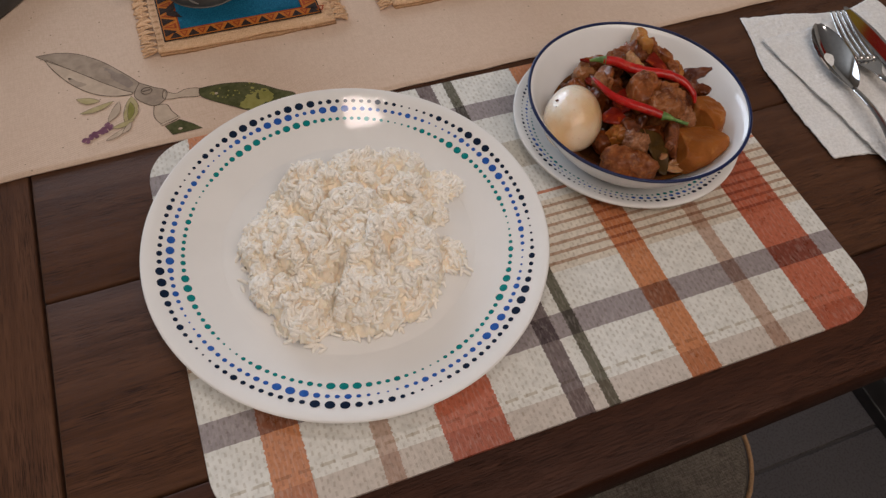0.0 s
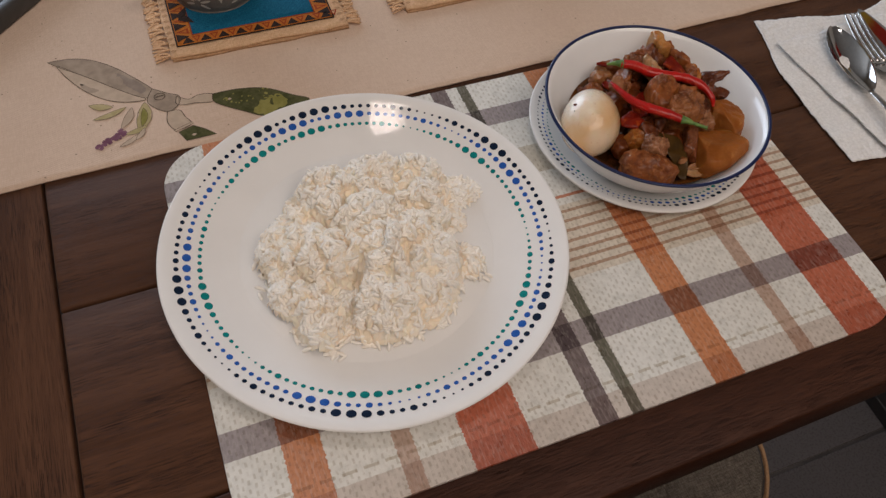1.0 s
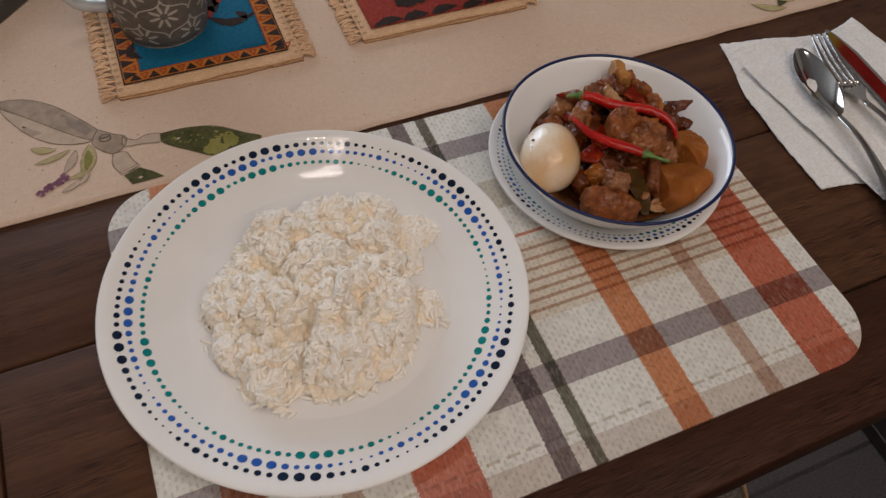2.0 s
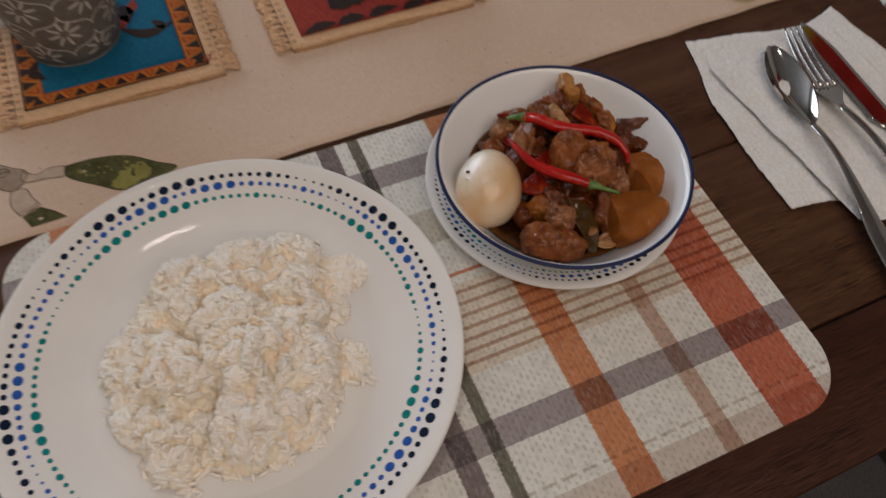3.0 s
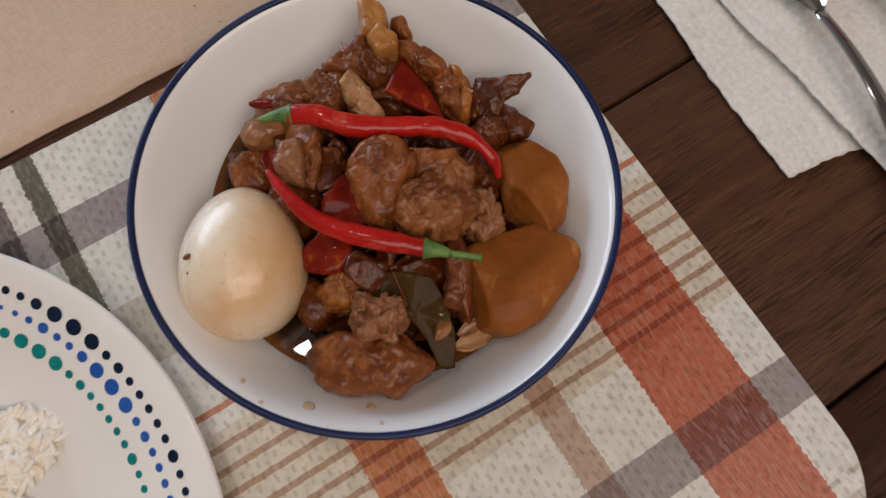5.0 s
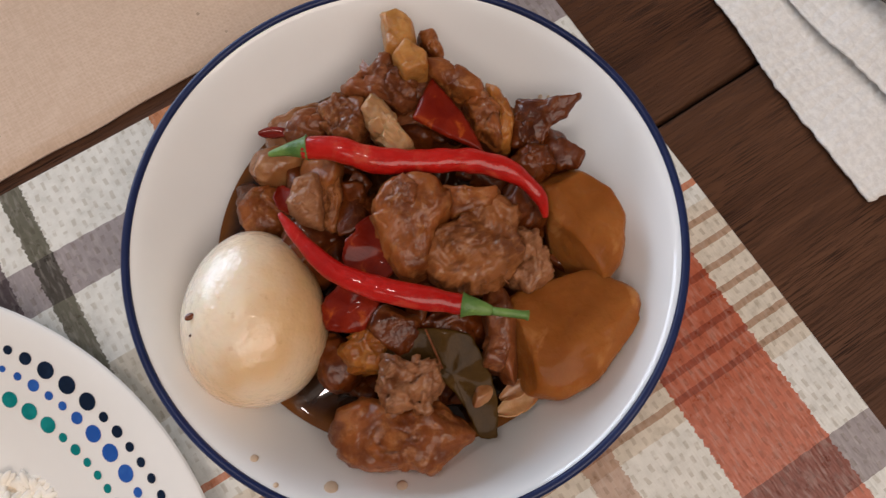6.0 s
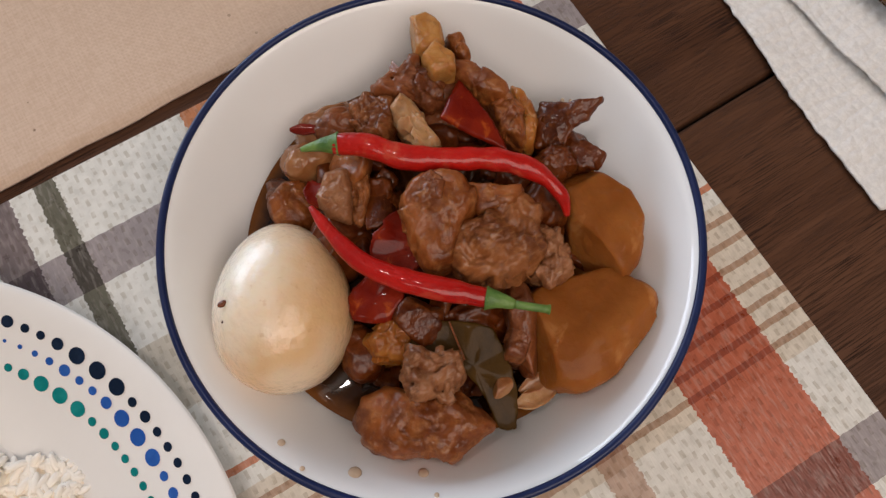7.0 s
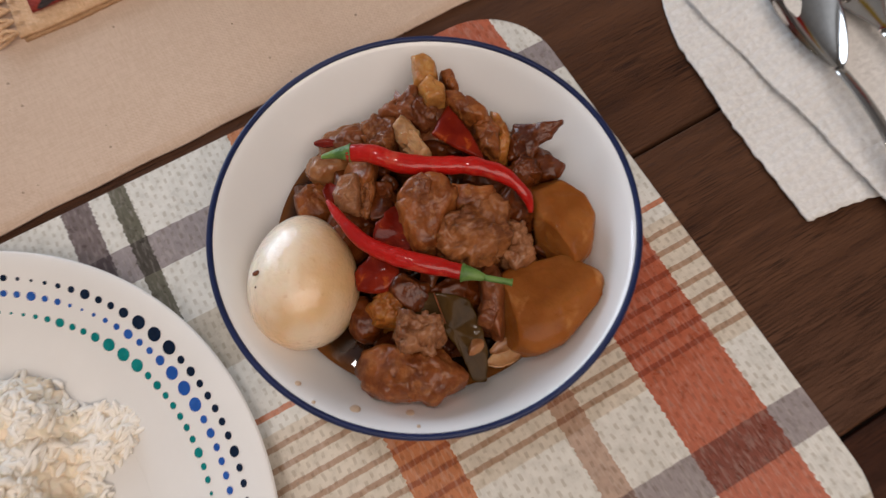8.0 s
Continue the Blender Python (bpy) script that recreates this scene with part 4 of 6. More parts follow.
# small pieces between the large ones: name, material, place, half sizes, turn, seed, label, category, shaping
for name, mat, at, size, rot, seed, label, category, kw in (
    ("onion_piece", ONION, (0.1080, 0.0930, 0.7885), (0.0095, 0.0068, 0.0085), (0, 12, -9), 30, "translucent stewed onion at the bowl's wall", "onion", dict(rough=0.14)),
    ("meat_chunk", SKIN, (0.1690, 0.0460, 0.7900), (0.0080, 0.0062, 0.0060), (0, 12, -20), 42, "dark braised scrap against the bowl's wall", "meat", dict(rough=0.24)),
    ("onion_piece", MAUVE, (0.1255, 0.0060, 0.7915), (0.0130, 0.0040, 0.0080), (0, 10, -113), 22, "pinkish strip of stewed onion", "onion", dict(rough=0.15)),
    ("garlic_sliver", ONION, (0.1114, -0.0047, 0.7918), (0.0034, 0.0024, 0.0018), (0, 0, 8), 44, "small soft garlic piece on the leaf", "garlic", dict(rough=0.12)),
    ("onion_piece", ONION, (0.0975, 0.0850, 0.7880), (0.0085, 0.0055, 0.0075), (0, 10, -30), 47, "translucent brown onion by the chili's calyx", "onion", dict(rough=0.15)),
    ("meat_chunk", PORK, (0.1085, 0.0745, 0.7930), (0.0080, 0.0062, 0.0085), (0, 0, 20), 48, "brown braised piece under the chili's calyx", "meat", dict(rough=0.2)),
    ("meat_chunk", SKIN, (0.0825, 0.0262, 0.7830), (0.0072, 0.0058, 0.0075), (0, 0, -110), 25, "dark braised piece sunk in the broth", "meat", dict(rough=0.2)),
    ("meat_chunk", SKIN, (0.0935, 0.0560, 0.7890), (0.0090, 0.0090, 0.0085), (0, 0, 10), 26, "dark braised piece between the chilies", "meat", dict(rough=0.22)),
    ("meat_chunk", SKIN, (0.1530, 0.0330, 0.7900), (0.0085, 0.0080, 0.0085), (0, 0, 40), 27, "dark braised piece under the chili's tip", "meat", dict(rough=0.2)),
    ("meat_chunk", SKIN, (0.1156, 0.0175, 0.7862), (0.0120, 0.0070, 0.0080), (0, 0, -31), 28, "dark braised piece under the chili's stem", "meat", dict(rough=0.22)),
    ("meat_chunk", MAUVE, (0.1440, 0.0760, 0.7915), (0.0130, 0.0110, 0.0090), (0, 0, -20), 29, "dark braised piece under the red pepper", "meat", dict(rough=0.2)),
):
    chunk(name, mat, at, size, rot, seed, label, category, **kw)


def hunk(name, mat, corners, top, seed, label, category, dome=0.0025, rough=0.0012, edge=0.0014, fibre=None, tilt=(0.0, 0.0), deep=0.016, soft=2, cuts=()):
    """A hewn piece of stew: a rounded outline of a few corners (millimetres from the bowl's middle), a domed, broken top at that height, and sides
    that go down into the broth. fibre: (degrees, depth) of the grain torn open on it; cuts: planes (nx, ny, nz, metres) that a knife left."""
    c = [Vector((BX + x * 0.001, BY + y * 0.001, 0)) for x, y in corners]
    mid = sum(c, Vector()) / len(c)
    # the outline's reach in each direction from the middle, corners eased
    n = 240
    reach = []
    for k in range(n):
        d = Vector((math.cos(2 * math.pi * k / n), math.sin(2 * math.pi * k / n), 0))
        best = 0.0
        for p, q in zip(c, c[1:] + c[:1]):
            a, b = p - mid, q - p
            det = d.x * b.y - d.y * b.x
            if abs(det) > 1e-12:
                far, along_it = (a.x * b.y - a.y * b.x) / det, (a.x * d.y - a.y * d.x) / det
                if far > 0 and 0 <= along_it <= 1:
                    best = max(best, far)
        reach.append(best)
    for _ in range(soft * 2):
        reach = [(reach[k - 2] + reach[k - 1] + reach[k] + reach[(k + 1) % n] + reach[(k + 2) % n]) / 5 for k in range(n)]
    off = Vector((seed * 3.7, seed * 1.9, seed * 0.7))
    ca, sa = (math.cos(radians(fibre[0])), math.sin(radians(fibre[0]))) if fibre else (1, 0)
    bm = bmesh.new()
    bmesh.ops.create_icosphere(bm, subdivisions=5, radius=1.0)
    for v in bm.verts:
        t = math.acos(max(-1.0, min(1.0, v.co.z))) / math.pi      # 0 at the top, 1 under the piece
        k = math.atan2(v.co.y, v.co.x) / (2 * math.pi) * n
        r = reach[int(k) % n] + (reach[(int(k) + 1) % n] - reach[int(k) % n]) * (k - int(k) if k >= 0 else 0)
        out = Vector((v.co.x, v.co.y, 0))
        out = out.normalized() if out.length > 1e-6 else Vector()
        f = min(1.0, t / 0.36)
        side = max(0.0, min(1.0, (t - 0.33) / 0.45))
        if t > 0.82:
            f = 1.0 - (t - 0.82) / 0.18
        q = out * r * (f + 0.05 * math.sin(math.pi * min(1.0, side * 1.5)) * (t < 0.82))
        lean = (q.x * tilt[0] + q.y * tilt[1]) * (1 - side)
        q.z = dome * (1 - f * f) * (t < 0.5) - edge * min(1.0, max(0.0, (t - 0.26) / 0.10)) ** 2 - deep * side + lean
        for nx, ny, nz, far in cuts:
            over = q.x * nx + q.y * ny + q.z * nz - far
            if over > 0 and t < 0.8:
                q -= Vector((nx, ny, nz)) * over
        w = noise.noise_vector(q * 130 + off) * 0.0020 + noise.noise_vector(q * 420 + off) * 0.0006
        g = (q + w) * 190 + off
        far, near = noise.voronoi(g)
        face = (g - near[0]).dot(noise.noise_vector(near[0] * 3.7)) * 2.4 - 1.2 * max(0.0, 0.14 - (far[1] - far[0]))
        fold = face + 0.9 * noise.noise(q * 95 + off) + 0.6 * (0.26 - abs(noise.noise((q + w) * 190 + off * 2))) + 0.18 * noise.noise((q + w) * 480 + off) + 0.10 * noise.noise(q * 1000 + off)
        face += 0.7 * (g * 1.9 - noise.voronoi(g * 1.9)[1][0]).dot(noise.noise_vector(near[0] * 5.1))
        d = 1.2 * rough * (fold + 0.4 * face)
        if fibre:
            u, x2 = q.x * ca + q.y * sa, q.y * ca - q.x * sa
            x2 += 0.0012 * noise.noise(q * 180 + off)
            d -= fibre[1] * abs(noise.noise(Vector((u * 110, x2 * 800, q.z * 400)) + off))
            d += fibre[1] * 0.4 * noise.noise(Vector((u * 240, x2 * 1700, q.z * 800)) + off)
        down = max(0.0, min(1.0, (t - 0.26) / 0.12))
        v.co = q + out * d * down * 0.65 + Vector((0, 0, d * (1 - 0.75 * down)))
    at = (mid.x, mid.y, top)
    inside_bowl(bm, pose(*at))
    return solid(name, bm, mat, at, label, category)


# the heap, from the bowl's far side round to its near side
hunk("potato_chunk", POTATO, [(28, 61), (33, 59), (35, 53), (32, 47), (27, 45), (23, 48)], 0.8075, 13, "amber translucent potato piece leaning on the bowl", "potato", 0.0011, 0.0006)
hunk("potato_chunk", POTATO, [(23, 45), (29, 48), (32, 41), (30, 36), (23, 38)], 0.8100, 14, "amber translucent potato cube", "potato", 0.0006, 0.0004, 0.0008)
hunk("meat_chunk", PORK, [(36, 53), (40, 50), (39, 42), (36, 41), (34, 47)], 0.8020, 41, "brown braised meat piece beside the potato", "meat", 0.0012, 0.0008)
hunk("meat_strip", PORK, [(31, 43), (36, 39), (43, 26), (40, 22), (33, 27), (29, 37)], 0.8050, 15, "long brown braised skin strip", "meat", 0.0016, 0.0007)
hunk("meat_chunk", MAUVE, [(6, 47), (15, 50), (23, 48), (27, 39), (25, 32), (18, 30), (11, 40)], 0.8040, 12, "dark greyish brown curled braised meat", "meat", 0.0016, 0.0019, 0.0017, (-35, 0.0010))
hunk("meat_chunk", LEAN, [(-3, 46), (4, 46), (10, 41), (8, 34), (2, 29), (-5, 34)], 0.8030, 10, "braised meat with a darker torn side", "meat", 0.0019, 0.0014, 0.0016, (-50, 0.0009))
hunk("onion_piece", MAUVE, [(-16, 47), (-9, 50), (-1, 49), (-1, 42), (-6, 38), (-14, 41)], 0.7975, 49, "pinkish wet skin of onion at the bowl's wall", "onion", 0.0021, 0.0008)
hunk("fat_strip", FAT, [(7, 38), (13, 39), (14, 31), (15, 19), (9, 18), (6, 29)], 0.8068, 11, "pale golden strip of soft fat on the meat", "fat", 0.0010, 0.0014, 0.0012, (-80, 0.0007), deep=0.010)
hunk("meat_chunk", PORK, [(35, 25), (42, 25), (44, 17), (36, 7), (33, 16)], 0.8025, 17, "small brown braised meat piece", "meat", 0.0018, 0.0012)
hunk("fat_strip", AMBER, [(44, 30), (47, 25), (46, 14), (40, 6), (36, 8), (42, 15)], 0.8000, 16, "translucent amber fat by the red pepper", "fat", 0.0010, 0.0008)
hunk("meat_chunk", SKIN, [(44, 14), (49, 15), (52, 9), (50, 3), (45, 1), (41, 8)], 0.7965, 18, "dark glossy braised skin piece", "meat", 0.0015, 0.0014)
hunk("meat_chunk", SKIN, [(37, 4), (45, 5), (50, 1), (48, -5), (40, -6), (35, 0)], 0.7972, 19, "knobbly dark braised meat piece", "meat", 0.0019, 0.0017)
hunk("meat_chunk", PORK, [(-6, 9), (0, 12), (8, 11), (14, 6), (14, -3), (6, -7), (-2, -14), (-8, -12), (-9, -4)], 0.8120, 3, "amber braised meat chunk with a fatty side", "meat", 0.0010, 0.0008, 0.0017, tilt=(0.05, 0.12), deep=0.024)
hunk("gristle", MAUVE, [(1, 10), (6, 11), (8, 5), (4, 1), (0, 5)], 0.8142, 50, "greyish lump of gristle on the amber meat", "meat", 0.0008, 0.0010, 0.0010, deep=0.006)
hunk("meat_chunk", PORK, [(11, 6), (24, -3), (28, -5), (22, -9), (11, -6)], 0.8085, 43, "brown braised meat joined to the torn piece", "meat", 0.0009, 0.0007, 0.0012, deep=0.020)
hunk("meat_chunk", LEAN, [(3, -5), (12, -6), (26, -5), (29, -12), (22, -24), (13, -27), (2, -22), (-3, -13)], 0.8078, 4, "torn lean braised meat showing its fibres", "meat", 0.0023, 0.0015, 0.0020, (-28, 0.0016), tilt=(0.0, 0.08), deep=0.022)
hunk("meat_chunk", PALE_LEAN, [(28, -14), (32, -20), (29, -32), (20, -33), (17, -27)], 0.7990, 21, "stringy braised meat by the radish", "meat", 0.0016, 0.0014, 0.0014, (62, 0.0014))
hunk("meat_chunk", PALE_LEAN, [(-25, 25), (-19, 31), (-12, 29), (-15, 21), (-20, 13), (-25, 18)], 0.8015, 8, "pinkish smooth braised meat strip", "meat", 0.0015, 0.0006)
hunk("meat_strip", LEAN, [(-12, 30), (-7, 26), (-11, 18), (-17, 11), (-20, 14)], 0.7990, 51, "braised meat strip with lengthwise fibres", "meat", 0.0012, 0.0008, 0.0012, (66, 0.0016))
hunk("meat_chunk", PORK, [(-39, 36), (-31, 39), (-24, 36), (-24, 29), (-30, 22), (-40, 25)], 0.7915, 9, "glossy brown piece of stewed skin by the egg", "meat", 0.0019, 0.0008)
hunk("meat_chunk", SKIN, [(-9, 25), (-2, 22), (-3, 14), (-10, 6), (-16, 9)], 0.7960, 52, "amber brown wet piece between the chilies", "meat", 0.0016, 0.0014)
hunk("fat_piece", AMBER, [(-33, -18), (-24, -15), (-16, -17), (-17, -21), (-26, -29), (-34, -24)], 0.7960, 23, "golden piece of fat beside the egg", "fat", 0.0016, 0.0010)
hunk("onion_piece", MAUVE, [(5, -35), (12, -35), (8, -43), (2, -47), (-2, -43)], 0.7960, 53, "pinkish strip of stewed onion by the radish", "onion", 0.0014, 0.0006)
hunk("meat_chunk", PORK, [(-43, -32), (-34, -33), (-26, -41), (-18, -44), (-13, -58), (-22, -58), (-30, -60), (-32, -55), (-42, -51), (-48, -43)], 0.7962, 5, "large brown braised meat chunk at the bowl's wall", "meat", 0.0025, 0.0011, 0.0020, tilt=(0.0, 0.05))
hunk("meat_chunk", PALE_LEAN, [(-30, -32), (-24, -28), (-17, -32), (-12, -35), (-14, -41), (-21, -45), (-30, -41)], 0.8015, 6, "torn pale braised meat with ragged fibres", "meat", 0.0018, 0.0017, 0.0014, (55, 0.0016), deep=0.012)
hunk("radish_chunk", RADISH, [(14, -31), (22, -31), (39, -36), (48, -49), (42, -56), (23, -63), (12, -62), (2, -52)], 0.7952, 31, "large amber soy-stained radish chunk with cut faces", "radish", 0.0030, 0.00028, 0.0010, soft=2, cuts=((-0.90, 0.25, 0.36, 0.0135), (0.10, 0.22, 0.97, 0.0016), (0.30, -0.55, 0.78, 0.0075)))
hunk("radish_chunk", RADISH, [(42, -7), (48, -5), (55, -10), (59, -19), (58, -28), (50, -38), (40, -42), (32, -34)], 0.7952, 32, "amber soy-stained radish wedge beside the bowl's wall", "radish", 0.0030, 0.00028, 0.0010, soft=2, cuts=((-0.92, -0.12, 0.37, 0.0082), (0.25, 0.05, 0.97, 0.0015), (0.15, 0.80, 0.58, 0.0105)))


def flap(name, mat, at, length, width, rot, seed, label, category, thick=0.0016, curl=0.0015, blunt=1.0, ragged=0.15):
    """A thin limp piece: a leaf-like sheet with thickness and curl."""
    bm = bmesh.new()
    nu, nv = 40, 12
    rows = []
    for i in range(nu + 1):
        t = i / nu
        w = width / 2 * max(0.04, math.sin(math.pi * (0.03 + 0.94 * t) ** blunt)) ** 0.75
        row = []
        for j in range(nv + 1):
            s = 2 * j / nv - 1
            x, y = (t - 0.5) * length, s * w
            z = curl * (s * s + 0.8 * noise.noise(Vector((x * 120, y * 120, seed))))
            row.append(bm.verts.new((x, y + ragged * w * (noise.noise(Vector((t * 5, s, seed))) + abs(s) * 0.7 * noise.noise(Vector((t * 17, s * 0.6, seed + 3)))), z)))
        rows.append(row)
    low = [[bm.verts.new(v.co - Vector((0, 0, thick))) for v in r] for r in rows]
    for i in range(nu):
        for j in range(nv):
            bm.faces.new((rows[i][j], rows[i + 1][j], rows[i + 1][j + 1], rows[i][j + 1]))
            bm.faces.new((low[i][j], low[i][j + 1], low[i + 1][j + 1], low[i + 1][j]))
    ring = [(i, 0) for i in range(nu)] + [(nu, j) for j in range(nv)] + [(i, nv) for i in range(nu, 0, -1)] + [(0, j) for j in range(nv, 0, -1)]
    for (i, j), (k, l) in zip(ring, ring[1:] + ring[:1]):
        bm.faces.new((low[i][j], low[k][l], rows[k][l], rows[i][j]))
    bmesh.ops.recalc_face_normals(bm, faces=bm.faces[:])
    inside_bowl(bm, pose(*at, *rot))
    return solid(name, bm, mat, at, label, category, rot=rot)


def torn_sheet(name, mat, corners, seed, label, category, thick=0.002, curl=0.0010, ragged=0.0006):
    """A limp piece with straight torn sides: a rounded polygon of corners with thickness, curl and an uneven edge."""
    c = [Vector(p) for p in corners]
    mid = sum(c, Vector()) / len(c)
    ring = []
    for p, q in zip(c, c[1:] + c[:1]):
        n = max(4, int((q - p).length / 0.0008))
        ring += [p.lerp(q, (k + 0.5) / n) for k in range(n)]
    ring = [(ring[k - 1] + ring[k] * 2 + ring[(k + 1) % len(ring)]) / 4 - mid for k in range(len(ring))]
    off = Vector((seed * 3.7, seed * 1.9, 0))
    bm = bmesh.new()
    rows = [(bm.verts.new((0, 0, 0)), bm.verts.new((0, 0, -thick)))]
    levels = (0.15, 0.3, 0.45, 0.6, 0.74, 0.86, 0.95, 1.0)
    grid = []
    for f in levels:
        up, dn = [], []
        for p in ring:
            q = p * f
            q += Vector((noise.noise(p * 500 + off), noise.noise(p * 500 - off), 0)) * ragged * f ** 4
            q.z += curl * (noise.noise(q * 110 + off) + 0.4 * noise.noise(q * 320 + off))
            round_off = thick * 0.45 * max(0.0, (f - 0.8) / 0.2) ** 2
            up.append(bm.verts.new(q - Vector((0, 0, round_off))))
            dn.append(bm.verts.new(q - Vector((0, 0, thick - round_off))))
        grid.append((up, dn))
    n = len(ring)
    for k in range(n):
        j = (k + 1) % n
        bm.faces.new((rows[0][0], grid[0][0][k], grid[0][0][j]))
        bm.faces.new((rows[0][1], grid[0][1][j], grid[0][1][k]))
        for (u0, d0), (u1, d1) in zip(grid, grid[1:]):
            bm.faces.new((u0[k], u1[k], u1[j], u0[j]))
            bm.faces.new((d0[k], d0[j], d1[j], d1[k]))
        bm.faces.new((grid[-1][0][k], grid[-1][1][k], grid[-1][1][j], grid[-1][0][j]))
    bmesh.ops.recalc_face_normals(bm, faces=bm.faces[:])
    inside_bowl(bm, Matrix.Translation(mid))
    return solid(name, bm, mat, tuple(mid), label, category)


torn_sheet("red_pepper_piece", PEPPER, [(0.1483, 0.0796, 0.8055), (0.1362, 0.0713, 0.8060), (0.1420, 0.0608, 0.8055), (0.1489, 0.0512, 0.8040), (0.1500, 0.0644, 0.8045)], 1,
           "triangular piece of stewed red pepper, skin side up", "red pepper", 0.0024, 0.0007, 0.0003)
torn_sheet("red_pepper_piece", PEPPER, [(0.0867, 0.0402, 0.7975), (0.0955, 0.0425, 0.7995), (0.1007, 0.0370, 0.7995), (0.1005, 0.0296, 0.7985), (0.0927, 0.0266, 0.7970), (0.0842, 0.0330, 0.7965)], 2,
           "piece of stewed red pepper under the chili", "red pepper", 0.0024, 0.0014, 0.0006)
flap("red_pepper_piece", PEPPER, (0.1060, 0.0445, 0.7985), 0.0230, 0.0150, (4, -6, 48), 3, "dark red pepper piece beside the meat", "red pepper", 0.002, 0.0014)
flap("red_pepper_piece", PEPPER, (0.1010, 0.0925, 0.7965), 0.0095, 0.0035, (0, 0, 150), 4, "small orange-red pepper shred", "red pepper", 0.0012, 0.0005)
flap("red_pepper_piece", PEPPER, (0.0935, 0.0725, 0.7960), 0.0100, 0.0060, (0, 10, 80), 9, "dark red pepper scrap by the meat strip", "red pepper", 0.0015, 0.0008)
leaf = torn_sheet("bay_leaf", BAY, [(0.0974, 0.0239, 0.7955), (0.1077, 0.0194, 0.7962), (0.1139, 0.0148, 0.7962), (0.1180, 0.0106, 0.7955), (0.1176, 0.0039, 0.7940), (0.1161, -0.0039, 0.7923), (0.1137, -0.0103, 0.7902),
                  (0.1095, -0.0169, 0.7868), (0.1054, -0.0144, 0.7868), (0.1060, -0.0054, 0.7892), (0.1058, 0.0009, 0.7912), (0.1040, 0.0079, 0.7935), (0.1010, 0.0125, 0.7946), (0.0947, 0.0175, 0.7948)], 5,
                  "dark olive brown bay leaf lying in the stew", "bay leaf", 0.0007, 0.0009, 0.0005)
mid = [Vector((0.1079, 0.0184, 0.7970)).lerp(Vector((0.1062, 0.0070, 0.7950)), k / 6) - leaf.location for k in range(7)]
part("midrib", tube(mid, [0.0003] * 7, 6), MAUVE, leaf, "pale midrib")
flap("garlic_slice", FAT, (0.1195, -0.0120, 0.7835), 0.0140, 0.0060, (0, 14, -10), 11, "pale layered garlic slice in the broth", "garlic", 0.0016, 0.0012)
flap("garlic_slice", ONION, (0.1220, -0.0085, 0.7855), 0.0120, 0.0050, (0, -10, -4), 12, "brown-edged garlic slice in the broth", "garlic", 0.0014, 0.0012)
torn_sheet("meat_skin_flap", SKIN, [(0.1580, 0.0511, 0.7965), (0.1688, 0.0638, 0.7990), (0.1723, 0.0593, 0.8000), (0.1840, 0.0524, 0.8030), (0.1779, 0.0500, 0.8005), (0.1713, 0.0500, 0.7990), (0.1661, 0.0460, 0.7970)], 7,
           "dark pointed flap of braised skin against the wall", "meat", 0.0032, 0.0022, 0.0010)
torn_sheet("meat_skin_flap", SKIN, [(0.1680, 0.0455, 0.7955), (0.1729, 0.0470, 0.7965), (0.1764, 0.0380, 0.7978), (0.1732, 0.0350, 0.7968), (0.1663, 0.0387, 0.7945)], 8,
           "dark scrap of braised skin", "meat", 0.0030, 0.0020, 0.0010)


# small scraps between the larger pieces
bm = bmesh.new()
rng = random.Random(8)
for k in range(110):
    a, r = rng.uniform(0, 2 * math.pi), 0.050 * math.sqrt(rng.random())
    x, y = BX + r * math.cos(a), BY + 0.004 + r * math.sin(a)
    if math.hypot(x - 0.0697, y - 0.0462) < 0.024 or math.hypot(x - 0.0727, y - 0.0180) < 0.011:
        continue
    s = rng.uniform(0.0022, 0.0048)
    z = BROTH_Z + (0.014 if r < 0.034 else 0.002) + rng.uniform(0, 0.005)
    t2 = lump((s * rng.uniform(0.8, 2.2), s, s * 0.6), 100 + k, 0.42, (), 0.08, 0.8, 4, None, 6, 0.05)
    bmesh.ops.transform(t2, matrix=pose(x, y, z, rng.uniform(-40, 40), rng.uniform(-40, 40), rng.uniform(0, 360)), verts=t2.verts[:])
    me = bpy.data.meshes.new("scrap")
    t2.to_mesh(me)
    t2.free()
    bm.from_mesh(me)
    bpy.data.meshes.remove(me)
solid("stew_scraps", bm, SKIN, (0, 0, 0), "small dark scraps of meat and onion in the stew", "meat", kind="stuff")


# torn fibres hanging from the meat
bm = bmesh.new()
rng = random.Random(5)
for k in range(7):
    x, y = 0.1335 + rng.uniform(-0.006, 0.006), 0.0255 + rng.uniform(-0.004, 0.004)
    p = curve3([(x, y, 0.8030), (x + rng.uniform(-0.002, 0.003), y - rng.uniform(0.001, 0.004), 0.8025), (x + rng.uniform(-0.002, 0.004), y - rng.uniform(0.005, 0.010), 0.7985)], 5)
    t2 = tube(p, [0.0003] * (len(p) - 1) + [0.0002], 5)
    me = bpy.data.meshes.new("strand")
    t2.to_mesh(me)
    t2.free()
    bm.from_mesh(me)
    bpy.data.meshes.remove(me)
solid("meat_fibres", bm, LEAN, (0, 0, 0), "loose pale fibres torn from the meat", "meat", kind="stuff")

